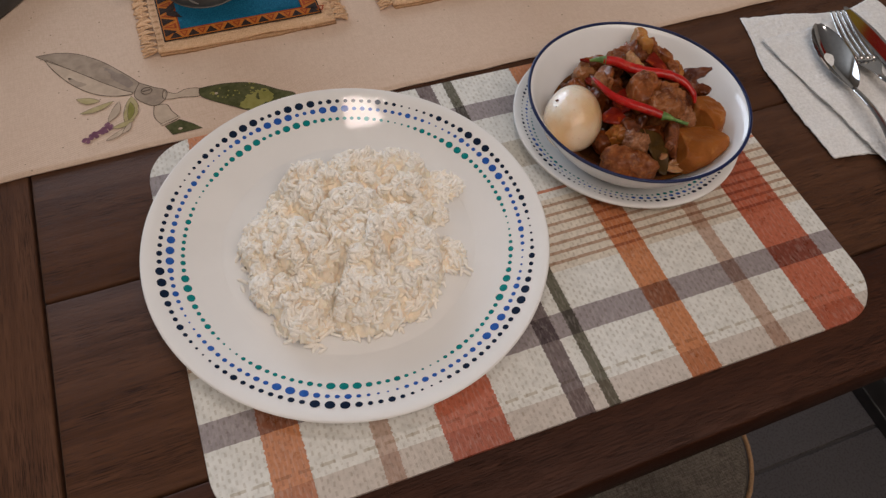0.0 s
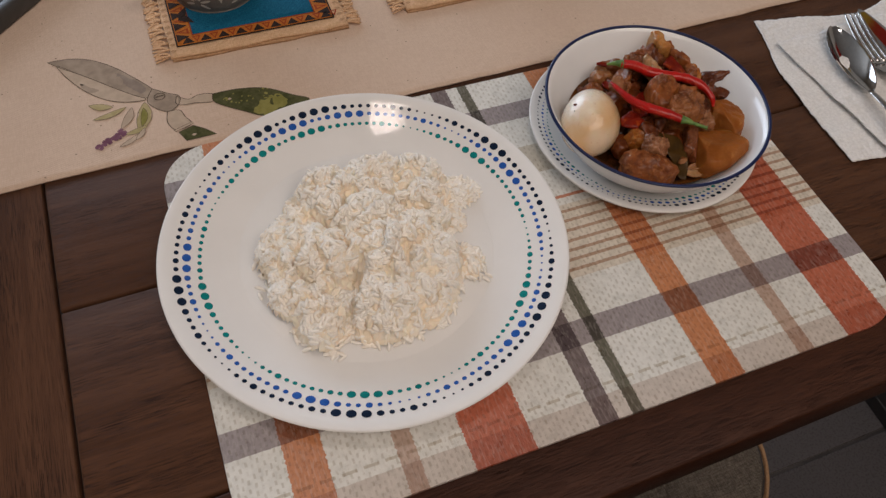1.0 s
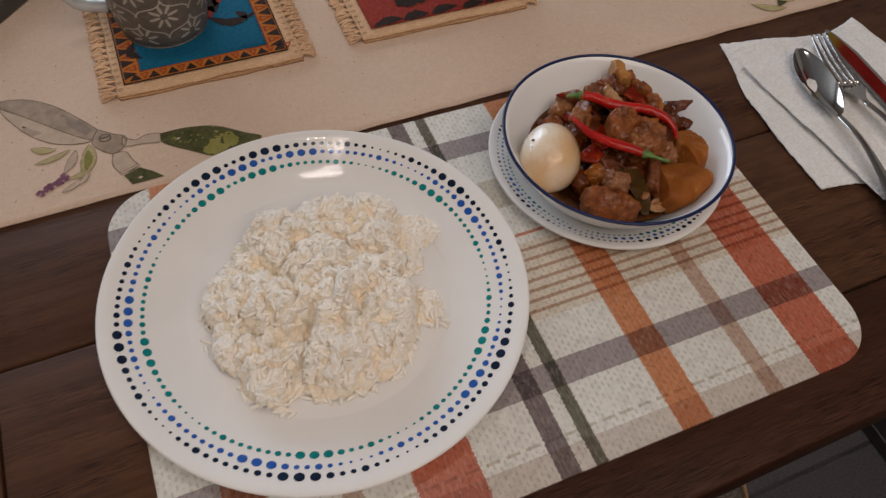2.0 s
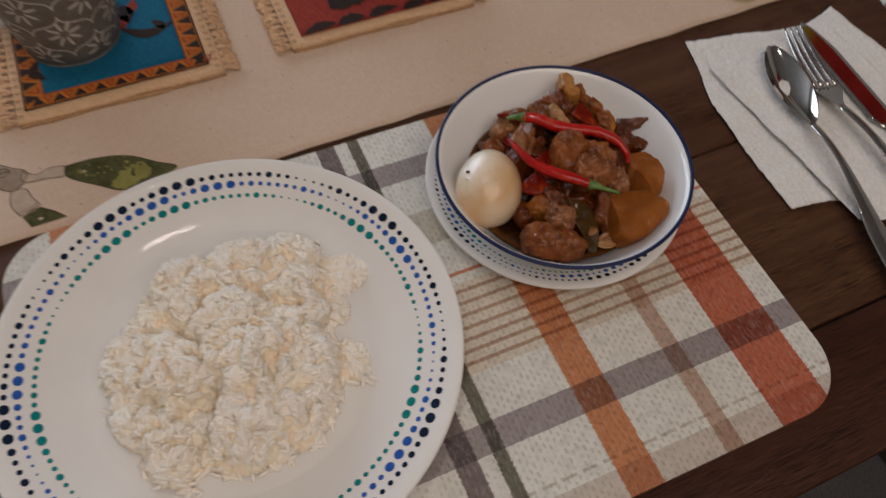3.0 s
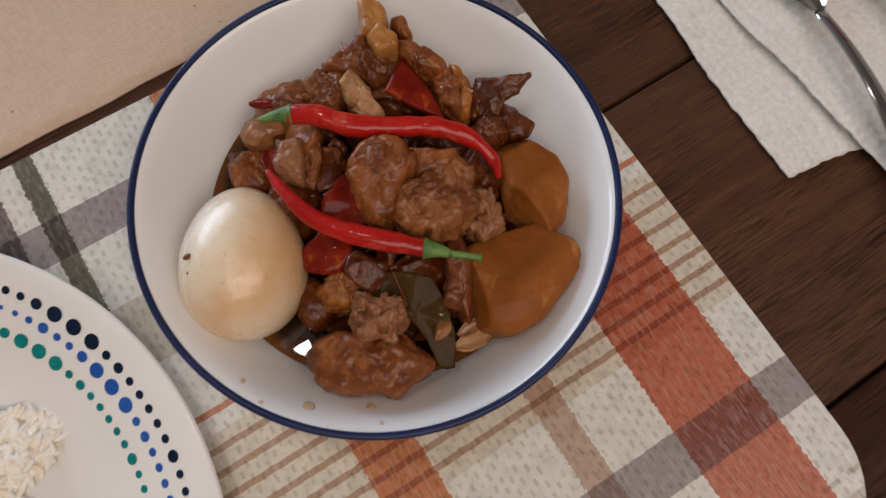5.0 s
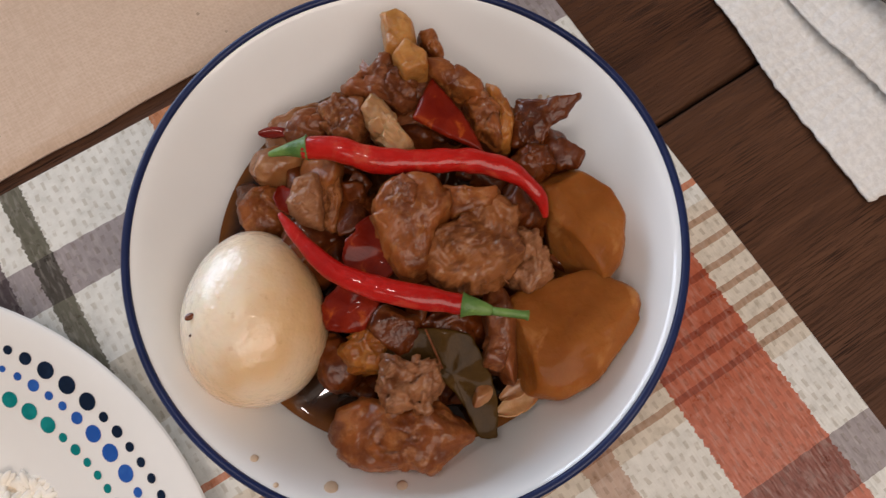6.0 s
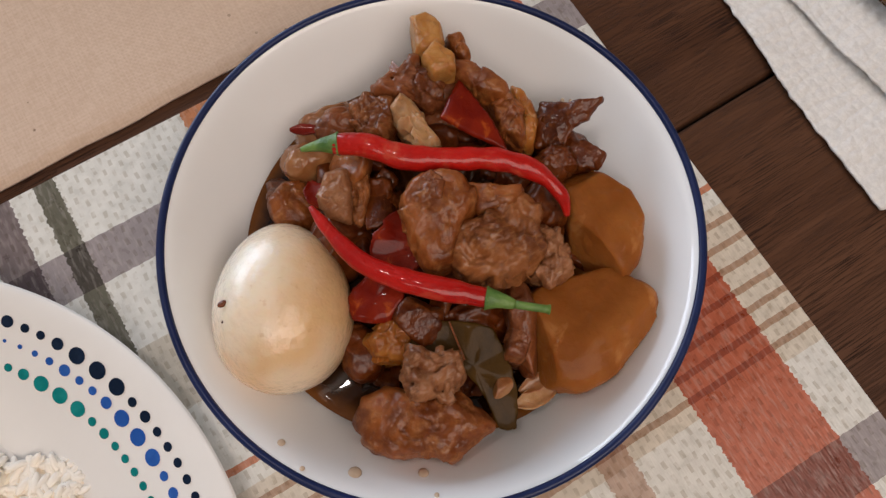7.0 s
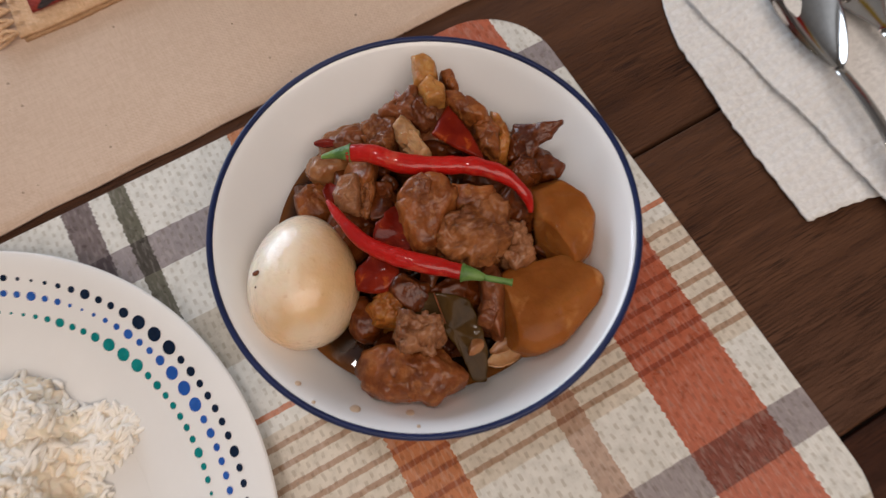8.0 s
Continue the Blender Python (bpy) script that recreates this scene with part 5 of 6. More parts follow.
# splashes on the bowl's wall
inner_s = smooth_profile(inner)
bm = bmesh.new()
for ang, r, s in ((205, 0.0735, 0.0009), (222, 0.0720, 0.0016), (237, 0.0690, 0.0013), (18, 0.0652, 0.0006), (16, 0.0662, 0.0004), (212, 0.0760, 0.0006), (240, 0.0745, 0.0006)):
    th = radians(ang)
    z = height_at(inner_s, r) + 0.0002
    bmesh.ops.create_icosphere(bm, subdivisions=2, radius=1, matrix=Matrix.Translation((r * math.cos(th), r * math.sin(th), z)) @ Matrix.Rotation(th, 4, "Z") @ Matrix.Rotation(radians(-50), 4, "Y") @ Matrix.Diagonal((s * 1.6, s * 1.2, 0.0003, 1)))
solid("broth_splashes", bm, STAIN, (BX, BY, BZ), "small dried broth splashes on the bowl's inner wall", "broth", kind="stuff")

# ---- rice ----
LOBES = [(-0.112, 0.022, 0.056, 0.060, 0.0175), (-0.100, -0.020, 0.046, 0.034, 0.0175), (-0.118, 0.060, 0.024, 0.026, 0.0250), (-0.086, 0.060, 0.030, 0.025, 0.0240), (-0.058, 0.057, 0.024, 0.026, 0.0165), (-0.102, 0.031, 0.030, 0.021, 0.0310), (-0.069, 0.029, 0.025, 0.023, 0.0230),
         (-0.155, 0.026, 0.0195, 0.026, 0.0200), (-0.156, -0.001, 0.0185, 0.024, 0.0170), (-0.147, -0.022, 0.0175, 0.025, 0.0165), (-0.130, 0.012, 0.030, 0.027, 0.0265), (-0.100, 0.004, 0.035, 0.031, 0.0295),
         (-0.076, -0.003, 0.027, 0.032, 0.0250), (-0.105, -0.026, 0.033, 0.026, 0.0235), (-0.083, -0.020, 0.027, 0.026, 0.0215), (-0.036, 0.044, 0.0210, 0.0130, 0.0036), (-0.045, 0.022, 0.0120, 0.0090, 0.0034), (-0.046, -0.013, 0.0105, 0.0140, 0.0032)]
# where the heap has cracked open: from, to, half width, depth
CLEFTS = [(-0.1394, -0.0513, -0.1301, -0.0302, 0.0032, 0.014), (-0.1301, -0.0302, -0.1184, -0.0082, 0.0040, 0.007), (-0.1203, 0.0246, -0.1289, 0.0346, 0.0040, 0.010), (-0.1558, 0.0000, -0.1450, 0.0006, 0.0042, 0.009),
          (-0.1139, -0.0052, -0.1184, -0.0082, 0.0050, 0.008), (-0.0814, 0.0389, -0.0621, 0.0251, 0.0038, 0.008), (-0.0955, 0.0188, -0.0880, 0.0140, 0.0030, 0.006), (-0.1071, 0.0447, -0.1191, 0.0362, 0.0034, 0.009),
          (-0.0872, 0.0588, -0.0720, 0.0555, 0.0036, 0.007), (-0.0863, -0.0122, -0.0840, -0.0050, 0.0036, 0.007), (-0.1500, 0.0420, -0.1390, 0.0440, 0.0050, 0.007)]
RZ = MZ + FLOOR + 0.0001


def rice_height(x, y):
    """Height of the heap over the plate: clumps with steep sides, cracks between them."""
    h = 0.0
    x += 0.0030 * noise.noise(Vector((x * 70, y * 70, 13.0))) + 0.0014 * noise.noise(Vector((x * 230, y * 230, 14.0)))
    y += 0.0030 * noise.noise(Vector((x * 70, y * 70, 15.0))) + 0.0014 * noise.noise(Vector((x * 230, y * 230, 16.0)))
    for cx, cy, rx, ry, top_h in LOBES:
        d = ((x - cx) / rx) ** 2 + ((y - cy) / ry) ** 2
        if d < 1:
            h = max(h, top_h * (1 - d * d) ** 0.8)
    low = min(1.0, h / 0.008)
    if low > 0:
        for x0, y0, x1, y1, w, deep in CLEFTS:
            t = ((x - x0) * (x1 - x0) + (y - y0) * (y1 - y0)) / ((x1 - x0) ** 2 + (y1 - y0) ** 2)
            t = max(0.0, min(1.0, t))
            d = math.hypot(x - x0 - t * (x1 - x0), y - y0 - t * (y1 - y0)) / w
            if d < 3:
                h -= low * deep * math.exp(-d * d)
        h += low * (0.0062 * noise.noise(Vector((x * 48, y * 48, 2.0))) + 0.0090 * abs(noise.noise(Vector((x * 80, y * 80, 5.0)))) + 0.0024 * noise.noise(Vector((x * 170, y * 170, 8.0))) - 0.0024)
        h -= low * 0.010 * max(0.0, noise.noise(Vector((x * 95, y * 95, 21.0))) - 0.22)
        h = max(h, 0.0012)
    return h


rice = thing("rice_mound", (0, 0, 0), "mound of steamed white rice on the plate", "rice")
STEP = 0.00042
gx, gy = np.arange(-0.188, -0.010, STEP), np.arange(-0.066, 0.096, STEP)
base = np.array([[rice_height(x, y) for y in gy] for x in gx])
slope_x, slope_y = np.gradient(base, STEP)
rg = np.random.RandomState(11)
heap = base - 0.0006
inside = np.argwhere(base > 0.0009)
# every grain swells the surface, lying roughly like its neighbours
for i, j in inside[rg.choice(len(inside), 6500)]:
    x, y = gx[i], gy[j]
    a = 5.0 * noise.noise(Vector((x * 50, y * 50, 4.0))) + rg.normal(0, 0.8)
    ln, wd, tilt = rg.uniform(0.0026, 0.0037), rg.uniform(0.0010, 0.0013), rg.normal(0, 0.24)
    i0, i1, j0, j1 = max(i - 8, 0), i + 9, max(j - 8, 0), j + 9
    dx, dy = gx[i0:i1, None] - x, gy[None, j0:j1] - y
    u, v = dx * math.cos(a) + dy * math.sin(a), dy * math.cos(a) - dx * math.sin(a)
    e = 1 - (u / ln) ** 2 - (v / wd) ** 2
    sx, sy = np.clip((slope_x[i, j], slope_y[i, j]), -1.6, 1.6)
    z = base[i, j] + rg.normal(0, 0.0004) + sx * dx + sy * dy + 0.6 * tilt * u + 0.0009 * np.sqrt(np.maximum(e, 0)) - 0.0003
    part_of = heap[i0:i1, j0:j1]
    heap[i0:i1, j0:j1] = np.where(e > 0, np.maximum(part_of, np.minimum(z, base[i, j] + 0.0034)), part_of)
keep = heap > 0.0006
index = np.full(keep.shape, -1)
index[keep] = np.arange(keep.sum())
at = np.argwhere(keep)
cells = np.argwhere(keep[:-1, :-1] & keep[1:, :-1] & keep[1:, 1:] & keep[:-1, 1:])
faces = [(int(index[i, j]), int(index[i + 1, j]), int(index[i + 1, j + 1]), int(index[i, j + 1])) for i, j in cells]
pts = []
for x, y, h in np.column_stack((gx[at[:, 0]], gy[at[:, 1]], np.maximum(0.0003, heap[keep]))):
    w = noise.noise_vector(Vector((x, y, h)) * 330) * 0.0020 * min(1.0, h / 0.006)
    pts.append((x + w.x, y + w.y, RZ + h))
me = bpy.data.meshes.new("packed_rice")
me.from_pydata(pts, [], faces)
tagged(mesh_part("packed_rice", me, RICE_HOLLOW, rice), kind="stuff")

# the grains: a bent spindle each
SIDES, STATIONS = 6, ((-1.0, 0.25), (-0.78, 0.72), (-0.3, 1.0), (0.3, 1.0), (0.78, 0.72), (1.0, 0.25))
SPINDLE = np.array([(u, w * math.cos(2 * math.pi * k / SIDES), w * math.sin(2 * math.pi * k / SIDES)) for u, w in STATIONS for k in range(SIDES)])
SKIN_OF = [(a * SIDES + k, a * SIDES + (k + 1) % SIDES, (a + 1) * SIDES + (k + 1) % SIDES, (a + 1) * SIDES + k) for a in range(len(STATIONS) - 1) for k in range(SIDES)]
SKIN_OF += [tuple(range(SIDES))[::-1], tuple(range((len(STATIONS) - 1) * SIDES, len(STATIONS) * SIDES))]


def grains(name, spots, seed, loose):
    """Rice grains at (x, y, z, nx, ny, nz), joined in one mesh; loose: how far they lean out of the surface."""
    rg = np.random.RandomState(seed)
    verts, faces = [], []
    for x, y, z, nx, ny, nz in spots:
        nrm = (Vector((nx, ny, nz)).normalized() + loose * Vector(rg.normal(0, 1, 3))).normalized()
        a = 5.0 * noise.noise(Vector((x * 50, y * 50, 4.0))) + rg.normal(0, 0.9)
        d = Vector((math.cos(a), math.sin(a), 0))
        d = (d - nrm * d.dot(nrm)).normalized()
        s = d.cross(nrm)
        ln, wd = rg.uniform(0.0026, 0.0036), rg.uniform(0.00110, 0.00138)
        m = np.array((d * ln, s * wd, nrm * wd * 0.85))
        bend = SPINDLE.copy()
        bend[:, 2] += rg.uniform(-0.5, 0.9) * (0.5 - bend[:, 0] ** 2)
        k = len(verts) * len(SPINDLE)
        verts.append(bend @ m + np.array((x, y, z)))
        faces += [tuple(i + k for i in f) for f in SKIN_OF]
    verts = np.concatenate(verts)
    verts[:, 2] = np.maximum(verts[:, 2], RZ + 0.0001)
    me = bpy.data.meshes.new(name)
    me.from_pydata(verts.tolist(), [], faces)
    return me


# white grains go on the swellings; hollows keep the warm bed, imitating glow inside
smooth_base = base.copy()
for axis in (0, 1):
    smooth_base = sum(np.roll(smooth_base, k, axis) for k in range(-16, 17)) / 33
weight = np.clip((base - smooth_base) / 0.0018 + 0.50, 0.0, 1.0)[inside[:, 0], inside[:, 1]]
spots = []
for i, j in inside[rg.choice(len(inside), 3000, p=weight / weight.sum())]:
    sx, sy = np.clip((slope_x[i, j], slope_y[i, j]), -2.0, 2.0)
    spots.append((gx[i], gy[j], RZ + max(0.0007, heap[i, j] - 0.0003 + rg.normal(0, 0.0003)), -sx, -sy, 1.0))
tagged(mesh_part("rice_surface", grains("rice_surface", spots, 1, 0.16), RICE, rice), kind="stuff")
# grains that have slid out along the mound's foot
foot = np.argwhere((base > 0.0) & (base < 0.0045))
spots = []
for i, j in foot[rg.choice(len(foot), 420)]:
    sx, sy = slope_x[i, j], slope_y[i, j]
    n = max(1e-6, math.hypot(sx, sy))
    push = rg.uniform(-0.001, 0.0026)
    spots.append((gx[i] - sx / n * push, gy[j] - sy / n * push, RZ + 0.0008 + abs(rg.normal(0.0, 0.0010)), -sx * 0.3, -sy * 0.3, 1.0))
tagged(mesh_part("rice_foot", grains("rice_foot", spots, 3, 0.3), RICE, rice), kind="stuff")
# flat scatter at the mound's side
spots = []
for cx, cy, r, m in ((-0.020, 0.040, 0.006, 9), (-0.034, 0.036, 0.008, 12), (-0.039, -0.022, 0.005, 9), (-0.043, 0.018, 0.006, 8), (-0.147, -0.048, 0.004, 8), (-0.176, 0.010, 0.003, 5)):
    for _ in range(m):
        spots.append((cx + rg.normal(0, r * 0.6), cy + rg.normal(0, r * 0.6), RZ + 0.0008 + abs(rg.normal(0.0, 0.0005)), 0, 0, 1))
tagged(mesh_part("scattered_rice", grains("scattered_rice", spots, 2, 0.1), RICE, rice), kind="stuff")

# ---- runner ----
RT = T + 0.0012
RUN_TURN = 1.33


def cloth_z(x, y):
    """Height of the runner's cloth, which ripples a little."""
    return RT + 0.0005 * noise.noise(Vector((x * 9, y * 9, 0))) * max(0.0, min(1.0, 24 * y)) + 0.0001 * noise.noise(Vector((x * 40, y * 40, 4))) + 0.0004


runner = thing("table_runner", (0, 0.1507, 0), "cream canvas table runner printed with secateurs and leaves", "table runner", rz=RUN_TURN)
part("cloth", grid_sheet([(-0.42, 0.0), (1.25, 0.0), (1.25, 0.345), (-0.42, 0.345)], 240, 60, lambda u, v, x, y: cloth_z(x, y), 0.0011, 0.0012, 3), RUNNER, runner)
inv = (pose(0, 0.1507, 0, 0, 0, RUN_TURN)).inverted()


def loc(x, y):
    p = inv @ Vector((x, y, 0))
    return p.x, p.y


PZ = 0.00030   # prints lie this far over the cloth
stack = [0]


def on_cloth(bm):
    for v in bm.verts:
        v.co.z += cloth_z(v.co.x, v.co.y)
    return bm



def print_leaf(name, mat, x, y, length, width, angle, bend=0.0, blunt=1.0, line=0.0006, lift=0.0, wander=0.12):
    lx, ly = loc(x, y)
    stack[0] += 1
    lift = 0.000006 * stack[0]
    bm = bmesh.new()
    leaf_shape(bm, lx, ly, PZ + lift, length, width, angle - RUN_TURN, bend, blunt, wander=wander)
    part(name, on_cloth(bm), mat, runner)
    if line:
        bm = bmesh.new()
        for side in (1, -1):
            stroke(bm, outline(lx, ly, length, width * 1.01, angle - RUN_TURN, bend, blunt, side), line, PZ + lift + 0.000003 + 0.000001 * (side > 0))
        part("printed_outline", on_cloth(bm), INK, runner)


def print_shape(name, mat, points, line=0.0006, smooth=True, wander=0.0):
    """A flat printed patch inside a closed run of points, with an ink line round it."""
    stack[0] += 1
    z = PZ + 0.000006 * stack[0]
    p = [Vector((*loc(*q), 0)) for q in points]
    if smooth:
        p = curve3(p + [p[0]], 5)[:-1]
    if wander:
        p = [q + Vector((noise.noise(q * 400), noise.noise(q * 400 + Vector((9, 0, 0))), 0)) * wander for q in p]
    bm = bmesh.new()
    bmesh.ops.triangulate(bm, faces=[bm.faces.new([bm.verts.new((q.x, q.y, z)) for q in p])])
    part(name, on_cloth(bm), mat, runner)
    if line:
        bm = bmesh.new()
        stroke(bm, [(q.x, q.y) for q in p + [p[0]]], line, z + 0.000003)
        part("printed_outline", on_cloth(bm), INK, runner)


# secateurs: two blades, pivot, two tangs, two handles
print_shape("printed_blade", P_PALE, [(-0.2806, 0.2619), (-0.2741, 0.2456), (-0.2627, 0.2265), (-0.2489, 0.2120), (-0.2345, 0.2049), (-0.2206, 0.2035), (-0.2300, 0.2130), (-0.2572, 0.2388)])
print_shape("printed_blade", P_GREY, [(-0.2858, 0.2660), (-0.2704, 0.2655), (-0.2552, 0.2599), (-0.2407, 0.2482), (-0.2288, 0.2339), (-0.2138, 0.2117), (-0.2202, 0.2050), (-0.2372, 0.2188), (-0.2572, 0.2388), (-0.2776, 0.2574)])
print_shape("printed_shade", P_GREY_DARK, [(-0.2380, 0.2390), (-0.2285, 0.2300), (-0.2190, 0.2160), (-0.2230, 0.2110), (-0.2330, 0.2230), (-0.2420, 0.2330)], 0, True, 0.0012)
print_shape("printed_shade", P_GREY, [(-0.2660, 0.2360), (-0.2560, 0.2270), (-0.2520, 0.2230), (-0.2600, 0.2230)], 0, True, 0.0015)
print_shape("printed_tang", P_PALE, [(-0.2075, 0.1859), (-0.2090, 0.1746), (-0.2040, 0.1652), (-0.1927, 0.1682), (-0.1960, 0.1770), (-0.1988, 0.1849)])
print_shape("printed_tang", P_PALE, [(-0.1986, 0.2002), (-0.1906, 0.1943), (-0.1823, 0.1969), (-0.1724, 0.1946), (-0.1739, 0.1865), (-0.1859, 0.1888), (-0.1947, 0.1894), (-0.1999, 0.1920)])
print_shape("printed_pivot", P_GREY, [(-0.2146, 0.2137), (-0.2050, 0.2060), (-0.1965, 0.1995), (-0.1991, 0.1901), (-0.2085, 0.1862), (-0.2198, 0.1998)])
print_shape("printed_handle", P_GREEN, [(-0.1724, 0.1946), (-0.1529, 0.1943), (-0.1330, 0.1890), (-0.1148, 0.1758), (-0.1039, 0.1672), (-0.1229, 0.1617), (-0.1394, 0.1600), (-0.1534, 0.1693), (-0.1720, 0.1845)])
print_shape("printed_highlight", P_LIME, [(-0.1480, 0.1670), (-0.1380, 0.1760), (-0.1260, 0.1790), (-0.1180, 0.1730), (-0.1250, 0.1650), (-0.1390, 0.1620)], 0, True, 0.0035)
print_shape("printed_handle", P_GREEN, [(-0.2030, 0.1625), (-0.1919, 0.1663), (-0.1840, 0.1600), (-0.1775, 0.1530), (-0.1990, 0.1525)], 0.0006, False)
print_shape("printed_ferrule", P_PALE, [(-0.2060, 0.1655), (-0.1920, 0.1702), (-0.1910, 0.1684), (-0.2048, 0.1636)], 0.0004, False)
for x, y in ((-0.1616, 0.1855), (-0.1929, 0.1570)):
    print_shape("printed_hole", P_PALE, [(x - 0.0018, y), (x, y + 0.0012), (x + 0.0018, y), (x, y - 0.0012)], 0)
rng = random.Random(3)
for k in range(40):
    x, y = rng.uniform(-0.166, -0.130), rng.uniform(0.168, 0.190)
    if abs((y - 0.1905) + 0.36 * (x + 0.165)) < 0.010:
        r = rng.uniform(0.0004, 0.0011)
        print_shape("printed_fleck", P_LIME, [(x - r, y), (x, y + r), (x + r, y), (x, y - r)], 0, True, 0.0004)
bm = bmesh.new()
cx, cy = loc(-0.2105, 0.2028)
stroke(bm, [(cx + 0.0040 * math.cos(a), cy + 0.0036 * math.sin(a)) for a in (2 * math.pi * k / 20 for k in range(21))], 0.0007, PZ + 0.0007)
stroke(bm, [(cx - 0.003, cy), (cx, cy + 0.0004), (cx + 0.003, cy + 0.0004)], 0.0010, PZ + 0.0007)
part("printed_screw", on_cloth(bm), INK, runner)
for x0, y0, x1, y1, w, mat in ((-0.2445, 0.2023, -0.2610, 0.2090, 0.0062, P_OLIVE), (-0.2351, 0.1994, -0.2598, 0.1928, 0.0052, P_OLIVE), (-0.2219, 0.2004, -0.2295, 0.1715, 0.0105, P_OLIVE), (-0.2235, 0.1950, -0.2270, 0.1760, 0.0050, P_LIME),
                               (-0.2314, 0.1976, -0.2414, 0.1784, 0.0062, P_PALE), (-0.2230, 0.1759, -0.2395, 0.1714, 0.0048, P_OLIVE), (-0.2291, 0.1698, -0.2449, 0.1606, 0.0040, P_PALE), (-0.2255, 0.1740, -0.2330, 0.1640, 0.0040, P_PALE)):
    print_leaf("printed_leaf", mat, x0, y0, math.hypot(x1 - x0, y1 - y0), w, math.degrees(math.atan2(y1 - y0, x1 - x0)), 0.06, 1.0, 0.0003, 0, 0.4)
for k in range(24):
    x, y = -0.2400 - 0.00085 * k, 0.1760 - 0.00048 * k
    print_leaf("printed_floret", P_PURPLE, x + 0.0012 * math.sin(k * 2.1), y + 0.0014 * math.cos(k * 2.7), 0.0050 - 0.00008 * k, 0.0036, 200 + 50 * (k % 4), 0, 1.0, 0, 0, 0.6)
# spray of leaves further along
rng = random.Random(4)
for k in range(20):
    x, y = 0.350 + 0.11 * rng.random(), 0.166 + 0.05 * rng.random()
    print_leaf("printed_leaf", rng.choice((P_OLIVE, P_LIME, P_OLIVE, P_GREEN)), x, y, 0.024 + 0.012 * rng.random(), 0.0085, rng.uniform(10, 170), 0.08, 1.0, 0.0003, 0.00005 * k)

# ---- coasters ----


def fringe(parent, x, y0, y1, reach, z, seed):
    """Knotted cotton tassels along one side."""
    rg2 = random.Random(seed)
    y = y0
    while y < y1:
        bm = bmesh.new()
        for k in range(9):
            yy = y + rg2.uniform(-0.0028, 0.0028)
            a = Vector((x, y, z + 0.001))
            b = Vector((x + reach * 0.5, yy, z + rg2.uniform(0.0005, 0.0030)))
            c = Vector((x + reach * rg2.uniform(0.8, 1.1), yy + rg2.uniform(-0.003, 0.003), z + rg2.uniform(-0.001, 0.0012)))
            t2 = tube(curve3([a, b, c], 4), [0.0007] * 8 + [0.0004], 5)
            me = bpy.data.meshes.new("strand")
            t2.to_mesh(me)
            t2.free()
            bm.from_mesh(me)
            bpy.data.meshes.remove(me)
        part("tassel", bm, JUTE, parent)
        y += 0.0075


def coaster(at, w, d, label):
    ob = thing("coaster", at, label, "coaster", "fringed coasters on the runner")
    for layer, (z, mat, dx) in enumerate(((0.0022, JUTE_DARK, 0.0008), (0.0046, JUTE, 0.0))):
        part("cloth", grid_sheet([(-w / 2 + dx, -0.0008 * (1 - layer)), (w / 2 + dx, -0.0008 * (1 - layer)), (w / 2, d), (-w / 2, d)], 40, 30,
             lambda u, v, x, y, z=z: z + 0.0009 * noise.noise(Vector((x * 40, y * 14, 1.0 + at[0] * 30))), 0.0020, 0.0018, 5 + layer), mat, ob)
    fringe(ob, -w / 2 + 0.001, 0.004, d - 0.002, -0.0125, 0.0025, 3)
    fringe(ob, w / 2 - 0.001, 0.004, d - 0.002, 0.0125, 0.0025, 4)
    for side in (-1, 1):
        for k in range(int(d / 0.0075)):
            bm = bmesh.new()
            leaf_shape(bm, side * (w / 2 - 0.006), 0.006 + 0.0075 * k, 0.00575, 0.005, 0.0028, 0 if side > 0 else 180)
            part("hem_hole", bm, JUTE_DARK, ob)
    return ob


def flat(parent, name, mat, x0, x1, y0, y1, z, n=24):
    bm = grid_sheet([(x0, y0), (x1, y0), (x1, y1), (x0, y1)], n, n, lambda u, v, x, y: z, 0.0002)
    return part(name, bm, mat, parent)


